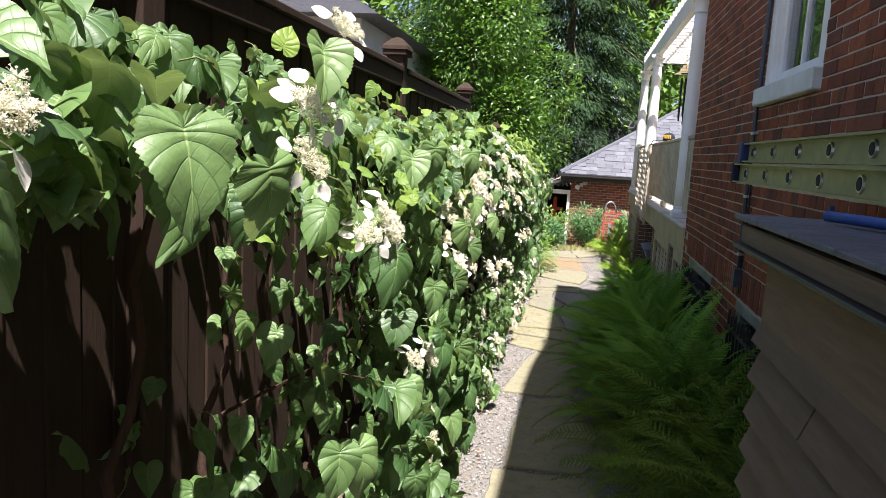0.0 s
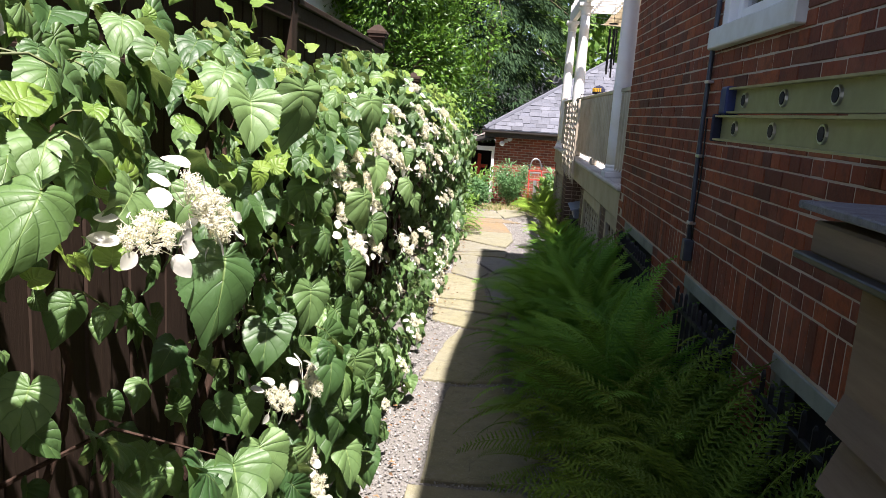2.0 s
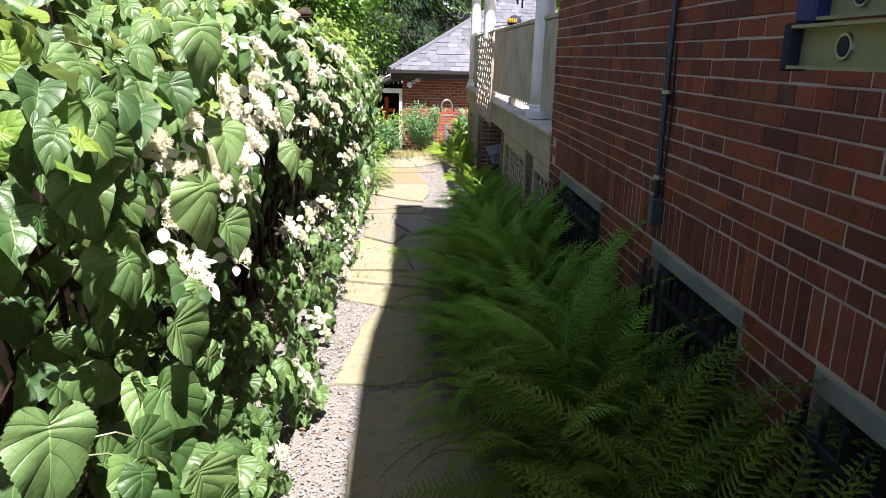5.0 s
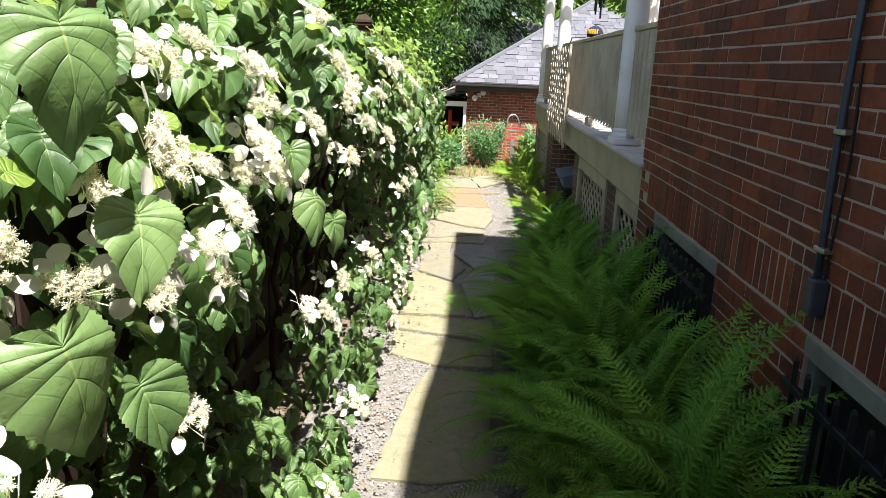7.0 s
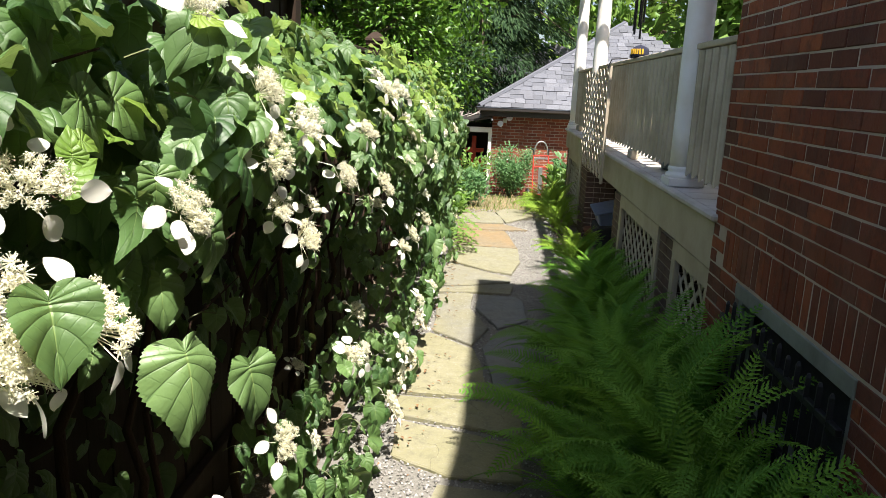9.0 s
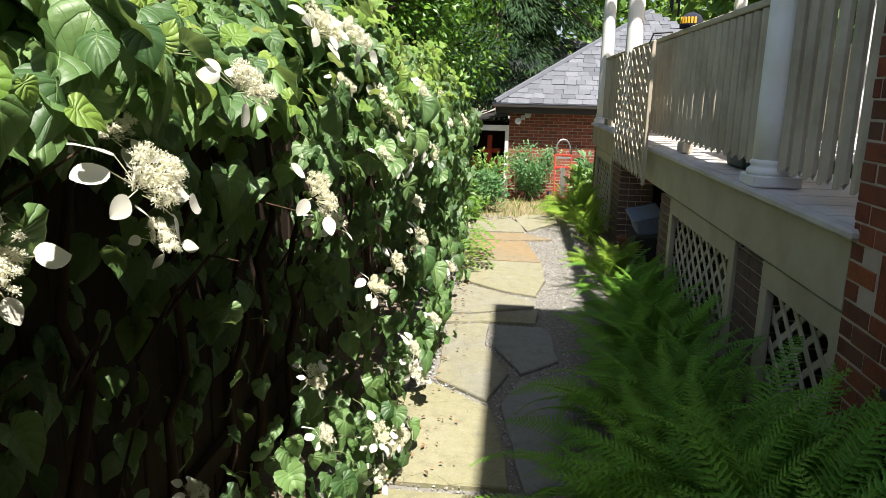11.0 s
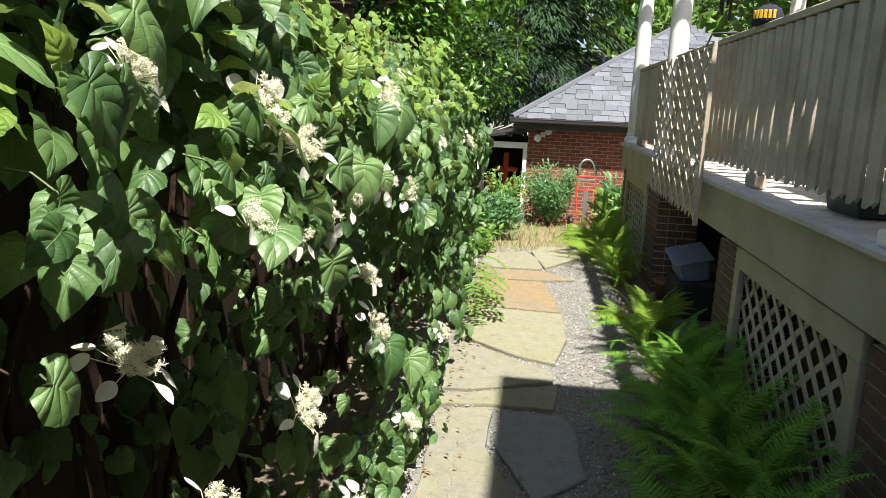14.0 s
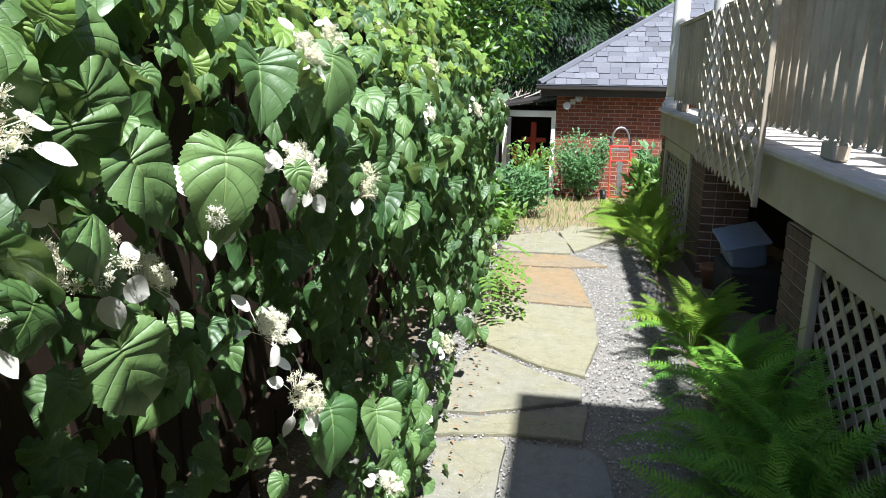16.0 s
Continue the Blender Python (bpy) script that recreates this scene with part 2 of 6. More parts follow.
M_FERN_SUN = plain_leaf("fern_yellow_green", (0.13, 0.25, 0.03), (0.27, 0.4, 0.05), False, 0.3, 0.6, 0.15)
M_HOLLY = plain_leaf("glossy_tree_leaf", (0.03, 0.09, 0.01), (0.13, 0.27, 0.024), True, 0.22, 0.35)
M_CONIFER = plain_leaf("conifer_green", (0.022, 0.048, 0.024), (0.065, 0.12, 0.05), True, 0.15, 0.9, 0.08)
M_BROAD = plain_leaf("light_tree_leaf", (0.07, 0.17, 0.02), (0.2, 0.33, 0.06), True, 0.3)
M_YOUNG = leaf_material("young_leaf", (0.15, 0.29, 0.04), (0.28, 0.41, 0.06), (0.4, 0.48, 0.14), True, thin=0.4)
M_HERB = plain_leaf("herb_green", (0.06, 0.16, 0.05), (0.14, 0.28, 0.1), True, 0.25)
M_STRAW = plain_leaf("dry_grass", (0.34, 0.27, 0.13), (0.55, 0.45, 0.24), True, 0.2, 0.8)
M_SEPAL = plain_leaf("cream_sepal", (0.76, 0.76, 0.64), (0.88, 0.87, 0.78), False, 0.3, 0.6)
M_FLORET = plain_leaf("cream_floret", (0.78, 0.76, 0.56), (0.88, 0.87, 0.74), False, 0.3, 0.7)
M_STEM = bark("vine_stem", (0.085, 0.052, 0.036))
M_GREENSTEM = plain_leaf("green_stem", (0.09, 0.13, 0.04), (0.16, 0.17, 0.06), False, 0.1)
M_BARK = bark("tree_bark", (0.2, 0.16, 0.12))
M_STONE = worn_stone("flagstone_stone", [(0.0, (0.2, 0.198, 0.155)), (0.3, (0.235, 0.23, 0.158)), (0.6, (0.25, 0.243, 0.155)), (1.0, (0.215, 0.212, 0.162))], (0.235, 0.222, 0.115), (0.45, 0.43, 0.37), 0.7)
M_STONE_MOSS = worn_stone("algae_stained_flagstone", [(0.0, (0.25, 0.242, 0.145)), (0.5, (0.275, 0.26, 0.15)), (1.0, (0.24, 0.233, 0.15))], (0.235, 0.225, 0.11), (0.4, 0.39, 0.28), 0.7)
M_STONE_BLUE = worn_stone("bluestone", (0.21, 0.225, 0.225), (0.25, 0.245, 0.2), (0.4, 0.4, 0.37), 0.6)
M_STONE_RUST = worn_stone("ochre_flagstone", (0.26, 0.18, 0.085), (0.21, 0.185, 0.125), (0.4, 0.33, 0.22), 0.9)
M_PEBBLE = speckled("gravel_pebble", [(0.11, 0.108, 0.1), (0.29, 0.285, 0.26), (0.36, 0.355, 0.325), (0.18, 0.168, 0.145), (0.47, 0.46, 0.43), (0.24, 0.235, 0.22), (0.14, 0.138, 0.135), (0.31, 0.285, 0.24)])
M_LITTER = speckled("dead_leaf", [(0.16, 0.085, 0.04), (0.28, 0.17, 0.08), (0.1, 0.06, 0.035)])
M_SOIL = ground_material("garden_soil", (0.11, 0.085, 0.06), (0.17, 0.14, 0.1), (0.25, 0.22, 0.18))
M_GRAVELBED = ground_material("gravel_bed", (0.17, 0.164, 0.142), (0.24, 0.234, 0.205), (0.1, 0.095, 0.082), 9)
M_LAWN = ground_material("worn_grass", (0.17, 0.14, 0.08), (0.3, 0.24, 0.15), (0.1, 0.12, 0.04), 3)
M_FENCE = wood("dark_fence_wood", (0.06, 0.038, 0.025), (0.018, 0.012, 0.008))
M_CLAP = wood("tan_clapboard", (0.27, 0.2, 0.14), (0.1, 0.07, 0.045), 0.8, 1)
M_GREYWOOD = wood("grey_weathered_wood", (0.34, 0.31, 0.27), (0.17, 0.15, 0.13))
M_ALU = metal("worn_fibreglass_rail", (0.31, 0.29, 0.135), 0.4, 0.0)
M_RUNG = metal("aluminium", (0.62, 0.62, 0.6), 0.35)
M_BLUE = metal("blue_plastic", (0.03, 0.08, 0.3), 0.5, 0.0)
M_TERRACOTTA = metal("weathered_terracotta", (0.24, 0.11, 0.06), 0.85, 0.0)
M_CAPBLUE = metal("dark_blue_plastic", (0.012, 0.026, 0.12), 0.5, 0.0)
M_IRON = metal("black_iron", (0.02, 0.02, 0.022), 0.5, 0.4)
M_PIPE = metal("grey_conduit", (0.085, 0.1, 0.125), 0.45, 0.6)
M_RED = metal("red_enamel", (0.5, 0.05, 0.03), 0.4, 0.0)
# Near-black that stands for interior shade; also the crate's own dark plastic.
M_DARK = metal("interior_shade_and_dark_parts", (0.03, 0.028, 0.027), 0.9, 0.0)
M_GUTTER = metal("dark_gutter", (0.05, 0.045, 0.042), 0.4, 0.2)
M_NAVY = metal("navy_cloth", (0.015, 0.018, 0.04), 0.9, 0.0)
M_GREENPLASTIC = metal("dark_green_plastic", (0.03, 0.065, 0.05), 0.45, 0.0)
M_YELLOW = metal("yellow_stitching", (0.8, 0.45, 0.02), 0.8, 0.0)
M_CANVAS = plain_leaf("cream_canvas", (0.62, 0.55, 0.42), (0.66, 0.6, 0.47), False, 0.45, 0.9)


def slate_material():
    m = Mat("slate", 0.55, spec=0.5)
    p = m.place()
    n = m.noise(m.place((5, 16, 16)), 3, 6, 0.75)
    fine = m.noise(p, 45, 5, 0.7)
    col = m.ramp(m.random(), [(0.0, (0.035, 0.042, 0.056)), (0.25, (0.1, 0.112, 0.14)), (0.5, (0.055, 0.064, 0.084)), (0.75, (0.15, 0.162, 0.19)), (1.0, (0.075, 0.083, 0.104))])
    col = m.mix(m.ramp(n, [(0.45, (0, 0, 0)), (0.65, (0.75, 0.75, 0.75))]), col, (0.055, 0.056, 0.06))
    m.color(m.mix(m.math("MULTIPLY", fine, 0.4), col, (0.2, 0.2, 0.2)))
    m.bump(m.math("ADD", n, fine), 0.6, 0.012)
    m.roughness(m.math("MULTIPLY_ADD", n, 0.4, 0.38))
    return m.m


M_SLATE = slate_material()


def glass_material(name, tint=(0.9, 0.95, 1.0), rough=0.02, alpha=0.3):
    m = Mat(name, rough)
    m.color(tint)
    m.b.inputs["Transmission Weight"].default_value = 1.0
    m.b.inputs["IOR"].default_value = 1.3
    return m.m


M_GLASS = glass_material("window_glass")
M_BIN = metal("bluish_clear_plastic", (0.24, 0.3, 0.42), 0.3, 0.0)


# ---- geometry helpers ----
def finish(name, bm, mat, parent=None, label="", smooth=False):
    me = bpy.data.meshes.new(name)
    bm.to_mesh(me)
    bm.free()
    me.materials.append(mat)
    if smooth:
        me.shade_smooth()
    ob = new(name, me)
    if parent is not None:
        ob.parent = parent
    if label:
        ob["label"] = label
    return ob


def part(name, bm, mat, parent, label="", smooth=False):
    return finish(name, bm, mat, parent, label, smooth)


def empty(name, at=(0, 0, 0)):
    ob = new(name)
    ob.empty_display_size = 0.1
    ob.location = at
    return ob


def box(x0, x1, y0, y1, z0, z1, bevel=0.0, bm=None):
    own = bm or bmesh.new()
    c = Matrix.Translation(((x0 + x1) / 2, (y0 + y1) / 2, (z0 + z1) / 2)) @ Matrix.Diagonal((abs(x1 - x0), abs(y1 - y0), abs(z1 - z0), 1))
    made = bmesh.ops.create_cube(own, size=1, matrix=c)
    if bevel:
        edges = list({e for v in made["verts"] for e in v.link_edges})
        bmesh.ops.bevel(own, geom=edges, offset=bevel, segments=1, affect="EDGES", profile=0.7)
    return own


def lathe(profile, sides=24, bm=None, m=Matrix()):
    """Turns a profile of (radius, height) round the z axis."""
    own = bm or bmesh.new()
    rings = []
    for r, z in profile:
        rings.append([own.verts.new(m @ Vector((r * math.cos(a), r * math.sin(a), z))) for a in (2 * math.pi * i / sides for i in range(sides))])
    for a, b in zip(rings, rings[1:]):
        for i in range(sides):
            j = (i + 1) % sides
            own.faces.new((a[i], a[j], b[j], b[i]))
    own.faces.new(rings[0][::-1])
    own.faces.new(rings[-1])
    return own


def tube(points, radius, sides=6, bm=None):
    """A tapered tube along points; radius is a number or one for each point."""
    own = bm or bmesh.new()
    pts = [Vector(p) for p in points]
    rad = radius if isinstance(radius, (list, tuple)) else [radius] * len(pts)
    rings = []
    for i, p in enumerate(pts):
        d = (pts[min(i + 1, len(pts) - 1)] - pts[max(i - 1, 0)]).normalized()
        side = d.cross(Vector((0.31, 0.17, 0.93))).normalized()
        up = side.cross(d)
        rings.append([own.verts.new(p + (side * math.cos(a) + up * math.sin(a)) * rad[i]) for a in (2 * math.pi * k / sides for k in range(sides))])
    for a, b in zip(rings, rings[1:]):
        for k in range(sides):
            j = (k + 1) % sides
            own.faces.new((a[k], a[j], b[j], b[k]))
    own.faces.new(rings[0][::-1])
    own.faces.new(rings[-1])
    return own


def slab_from(outline, z0, z1, bevel=0.008):
    """A flat stone with the outline given, its upper rim worn round."""
    bm = bmesh.new()
    n = len(outline)
    cx, cy = sum(p[0] for p in outline) / n, sum(p[1] for p in outline) / n
    low = [bm.verts.new((x, y, z0)) for x, y in outline]
    mid = [bm.verts.new((x, y, z1 - bevel)) for x, y in outline]
    top = []
    for x, y in outline:
        d = Vector((cx - x, cy - y)).normalized() * bevel
        top.append(bm.verts.new((x + d.x, y + d.y, z1)))
    for a, b in ((low, mid), (mid, top)):
        for i in range(n):
            j = (i + 1) % n
            bm.faces.new((a[i], a[j], b[j], b[i]))
    bm.faces.new(top)
    bmesh.ops.recalc_face_normals(bm, faces=bm.faces)
    return bm


def joined(name, template, places, mat, parent=None, smooth=False):
    """One mesh out of many placed copies of a template (verts, faces, uvs)."""
    tv, tf, tuv = template
    tv = np.array(tv, float)
    n = len(tv)
    mats = np.array([[list(r) for r in p] for p in places])
    v = np.einsum("pij,vj->pvi", mats[:, :3, :3], tv) + mats[:, None, :3, 3]
    faces = []
    for k in range(len(places)):
        o = k * n
        faces.extend([tuple(i + o for i in f) for f in tf])
    me = bpy.data.meshes.new(name)
    me.from_pydata(v.reshape(-1, 3).tolist(), [], faces)
    if tuv is not None:
        lay = me.uv_layers.new(name="UVMap")
        idx = np.empty(len(me.loops), dtype=np.int32)
        me.loops.foreach_get("vertex_index", idx)
        lay.data.foreach_set("uv", np.array(tuv, dtype=np.float32)[idx % n].ravel())
    me.materials.append(mat)
    if smooth:
        me.shade_smooth()
    ob = new(name, me)
    if parent is not None:
        ob.parent = parent
    return ob


def single(name, template, mat, smooth=True):
    """Mesh data of one template, to be shared by many objects."""
    tv, tf, tuv = template
    me = bpy.data.meshes.new(name)
    me.from_pydata([tuple(p) for p in tv], [], tf)
    if tuv is not None:
        lay = me.uv_layers.new(name="UVMap")
        for lp in me.loops:
            lay.data[lp.index].uv = tuv[lp.vertex_index]
    me.materials.append(mat)
    if smooth:
        me.shade_smooth()
    return me


def frame_of(origin, tip, normal, size, width=1.0):
    """A placing with local y along tip and local z along normal."""
    y = Vector(tip).normalized()
    x = y.cross(Vector(normal)).normalized()
    z = x.cross(y)
    m = Matrix.Identity(4)
    for i in range(3):
        m[i][0], m[i][1], m[i][2], m[i][3] = x[i] * size * width, y[i] * size, z[i] * size, origin[i]
    return m


# ---- ground ----
def level(y):
    """The ground falls gently beyond the path's end."""
    return GZ if y < 13.5 else max(GZ - 0.078 * (y - 13.5), -0.93)


def ground():
    bm = bmesh.new()
    xs = [-600, -120, -40, -12, -3, -1.2, 0.0, 1.3, 3, 12, 40, 120, 600]
    ys = [-600, -120, -30, -6, 0, 4, 8, 11, 13.5, 15, 17, 19, 20.8, 24, 40, 120, 600]
    grid = [[bm.verts.new((x, y, level(y) - 0.05)) for x in xs] for y in ys]
    for a, b in zip(grid, grid[1:]):
        for i in range(len(xs) - 1):
            bm.faces.new((a[i], a[i + 1], b[i + 1], b[i]))
    tagged(finish("ground", bm, M_SOIL), "bare brown garden soil", "ground", kind="structure")
    # worn lawn in front of the garage
    bm = bmesh.new()
    rows = [[bm.verts.new((x + 0.1 * math.sin(y * 3 + x), y, level(y) - 0.035)) for x in (-3.0, -1.2, -0.2, 0.6, 1.3, 2.4, 5)] for y in (14.1, 15.2, 16.5, 18, 19.4, 20.55)]
    for a, b in zip(rows, rows[1:]):
        for i in range(6):
            bm.faces.new((a[i], a[i + 1], b[i + 1], b[i]))
    tagged(finish("lawn", bm, M_LAWN), "worn patchy lawn with dry straw", "grass", kind="structure")
    # bed of gravel under the stones
    bm = bmesh.new()
    rows = [[bm.verts.new((x, y, GZ - 0.028 + 0.004 * math.sin(9 * y + 5 * x))) for x in (-0.75, -0.3, 0.1, 0.5, 1.0)] for y in [-2.5 + 0.5 * i for i in range(34)]]
    for a, b in zip(rows, rows[1:]):
        for i in range(4):
            bm.faces.new((a[i], a[i + 1], b[i + 1], b[i]))
    return tagged(finish("path", bm, M_GRAVELBED), "narrow flagstone path set in grey gravel", "path", kind="structure")


path_bed = ground()


# ---- house ----
OPENINGS = [(2.93, 4.14, 2.13, 3.75), (5.2, 6.46, 0.1, 0.70), (3.2, 4.21, 0.1, 0.70), (1.7, 2.72, 0.1, 0.70)]   # y0, y1, z0, z1
Y_END, Y_BACK, EAVE = 6.95, -5.0, 6.0


def in_opening(y0, y1, z0, z1):
    return any(y1 > a + 0.004 and y0 < b - 0.004 and z1 > c + 0.004 and z0 < d - 0.004 for a, b, c, d in OPENINGS)


def house_wall():
    """The long wall: mortar-faced masonry with its openings cut through."""
    ys = sorted({Y_BACK, Y_END - 0.008, *[v for o in OPENINGS for v in o[:2]]})
    zs = sorted({GZ - 0.4, 3.9, *[v for o in OPENINGS for v in o[2:]]})
    bm = bmesh.new()
    for a, b in zip(ys, ys[1:]):
        for c, d in zip(zs, zs[1:]):
            if not in_opening(a + 0.01, b - 0.01, c + 0.01, d - 0.01):
                box(WALL + 0.004, WALL + 0.3, a, b, c, d, bm=bm)
    bmesh.ops.remove_doubles(bm, verts=bm.verts, dist=0.0005)
    w = finish("wall_house", bm, M_MORTAR)
    tagged(w, "weathered red brick house wall with pale mortar joints", "wall", kind="structure")
    up = finish("wall_upper", box(WALL, WALL + 0.3, Y_BACK, Y_END, 3.9, EAVE + 0.1), M_SIDEBRICK)
    tagged(up, "upper storey of the red brick house", "wall", kind="structure")
    front = finish("wall_end", box(WALL + 0.3, 7.0, Y_END - 0.3, Y_END - 0.004, GZ - 0.4, EAVE + 0.1), M_FARBRICK)
    tagged(front, "red brick end wall of the house behind the porch", "wall", kind="structure")
    rear = finish("wall_rear", box(WALL + 0.3, 7.0, Y_BACK, Y_BACK + 0.3, GZ - 0.4, EAVE + 0.1), M_FARBRICK)
    tagged(rear, "red brick rear wall of the house", "wall", kind="structure")
    far = finish("wall_far", box(6.7, 7.0, Y_BACK + 0.3, Y_END - 0.3, GZ - 0.4, EAVE + 0.1), M_SIDEBRICK)
    tagged(far, "red brick far wall of the house", "wall", kind="structure")
    # Unseen eaves; the plan's outer edge is shaped to steer the shadow below.
    bm = box(1.03, 7.3, Y_BACK - 0.3, 7.28, EAVE, EAVE + 0.18)
    plan = [(1.03, Y_BACK - 0.3), (0.9, Y_BACK - 0.3), (0.9, 2.1), (0.93, 2.75), (0.99, 3.4), (1.03, 3.9)]
    low, high = [[bm.verts.new((x, y, EAVE + h)) for x, y in plan] for h in (0.02, 0.16)]
    bm.faces.new(low)
    bm.faces.new(high[::-1])
    for k in range(len(plan)):
        bm.faces.new((low[k], high[k], high[k - 1], low[k - 1]))
    roof = finish("roof", bm, M_GUTTER)
    tagged(roof, "unseen dark eaves of the house, edge shaped to shade the path", "roof", kind="structure")
    return w


wall_house = house_wall()


def basement_windows():
    for k, (y0, y1, z0, z1) in enumerate(OPENINGS[1:]):
        w = empty(f"window_{k + 2}", (WALL, (y0 + y1) / 2, z0))
        w["label"] = "basement window with grey frame behind black iron guard"
        tagged(w, category="window", kind="structure")
        inv = Matrix.Translation(-w.location)

        def put(name, bm, mat, label=""):
            bmesh.ops.transform(bm, matrix=inv, verts=bm.verts)
            return part(name, bm, mat, w, label)

        bm = box(WALL - 0.004, WALL + 0.09, y0, y1, z1 - 0.075, z1, 0.004)
        box(WALL + 0.02, WALL + 0.09, y0, y0 + 0.06, z0, z1 - 0.075, 0.004, bm)
        box(WALL + 0.02, WALL + 0.09, y1 - 0.06, y1, z0, z1 - 0.075, 0.004, bm)
        box(WALL + 0.02, WALL + 0.09, y0 + 0.06, y1 - 0.06, z0, z0 + 0.06, 0.004, bm)
        put("window_frame", bm, M_OLDFRAME, "weathered grey-green painted frame")
        # Opaque pane: the cellar's darkness is put into its colour.
        put("pane", box(WALL + 0.11, WALL + 0.12, y0, y1, z0, z1), M_DARK, "opaque pane in the near-black of the unlit cellar")
        n = int((y1 - y0) / 0.095)
        for i in range(n):
            y = y0 + 0.05 + i * (y1 - y0 - 0.1) / (n - 1)
            top = z1 - 0.09 + 0.012 * math.sin(3 * i)
            bm = tube([(WALL - 0.045, y, z0 - 0.1), (WALL - 0.045, y, top), (WALL - 0.045, y, top + 0.015)], [0.013, 0.013, 0.006], 4)
            put("iron_bar", bm, M_IRON)
        for z in (z0 + 0.1, z1 - 0.2):
            put("crossbar", box(WALL - 0.055, WALL - 0.03, y0 - 0.03, y1 + 0.03, z, z + 0.03, 0.003), M_IRON)


def upper_window():
    y0, y1, z0, z1 = OPENINGS[0]
    w = tagged(empty("window_1", (WALL, (y0 + y1) / 2, z0)), "white painted sash window with stone sill", "window", kind="structure")
    inv = Matrix.Translation(-w.location)

    def put(name, bm, mat, label=""):
        bmesh.ops.transform(bm, matrix=inv, verts=bm.verts)
        return part(name, bm, mat, w, label)

    put("window_sill", box(WALL - 0.055, WALL + 0.14, y0 - 0.03, y1 + 0.03, z0 - 0.095, z0 + 0.02, 0.008), M_SILL, "thick pale painted sill")
    bm = box(WALL + 0.005, WALL + 0.12, y0, y0 + 0.11, z0 + 0.02, z1, 0.006)
    box(WALL + 0.005, WALL + 0.12, y1 - 0.11, y1, z0 + 0.02, z1, 0.006, bm)
    box(WALL + 0.005, WALL + 0.12, y0 + 0.11, y1 - 0.11, z1 - 0.1, z1, 0.006, bm)
    put("window_frame", bm, M_WHITE)
    bm = box(WALL + 0.05, WALL + 0.1, y0 + 0.11, y0 + 0.19, z0 + 0.02, z1 - 0.1, 0.005)
    box(WALL + 0.05, WALL + 0.1, y1 - 0.19, y1 - 0.11, z0 + 0.02, z1 - 0.1, 0.005, bm)
    box(WALL + 0.05, WALL + 0.1, y0 + 0.19, y1 - 0.19, z0 + 0.02, z0 + 0.11, 0.005, bm)
    box(WALL + 0.05, WALL + 0.1, y0 + 0.19, y1 - 0.19, 2.9, 2.95, 0.005, bm)
    put("sash", bm, M_WHITE)
    ym = (y0 + y1) / 2
    for yy in (ym,):
        put("glazing_bar", box(WALL + 0.055, WALL + 0.09, yy - 0.012, yy + 0.012, z0 + 0.11, z1 - 0.1, 0.003), M_WHITE)
    put("pane", box(WALL + 0.075, WALL + 0.08, y0 + 0.15, y1 - 0.15, z0 + 0.1, z1 - 0.08), M_GLASS, "clear glass that mirrors the garden")
    # Near-black sheet in place of the unlit room.
    put("room_shade", box(WALL + 0.2, WALL + 0.21, y0, y1, z0, z1), M_DARK, "near-black sheet for the dim room behind the glass")


basement_windows()
upper_window()


def conduit():
    """A grey pipe that runs down the wall to a small switch box."""
    c = tagged(empty("conduit", (WALL, 4.2, 0.8)), "grey electrical conduit running down the brick wall", "pipe")
    pts = [(-0.02, -0.04 + 0.03 * math.sin(z * 2.2), z) for z in [0.12 + 0.2 * i for i in range(15)]]
    part("pipe", tube(pts, 0.014, 8), M_PIPE, c, smooth=True)
    pts = [(-0.012, -0.08 + 0.012 * math.sin(z * 9), z) for z in [0.05 + 0.1 * i for i in range(9)]]
    part("cable", tube(pts, 0.005, 5), M_IRON, c, "thin black cable")
    part("switch_box", box(-0.055, 0.0, -0.085, -0.02, 0.0, 0.13, 0.006), M_PIPE, c, "small grey metal box")
    for z in (0.22, 0.62, 1.05):
        part("clip", box(-0.037, 0.0, -0.075, 0.0, z, z + 0.018, 0.003), M_RUNG, c)


conduit()


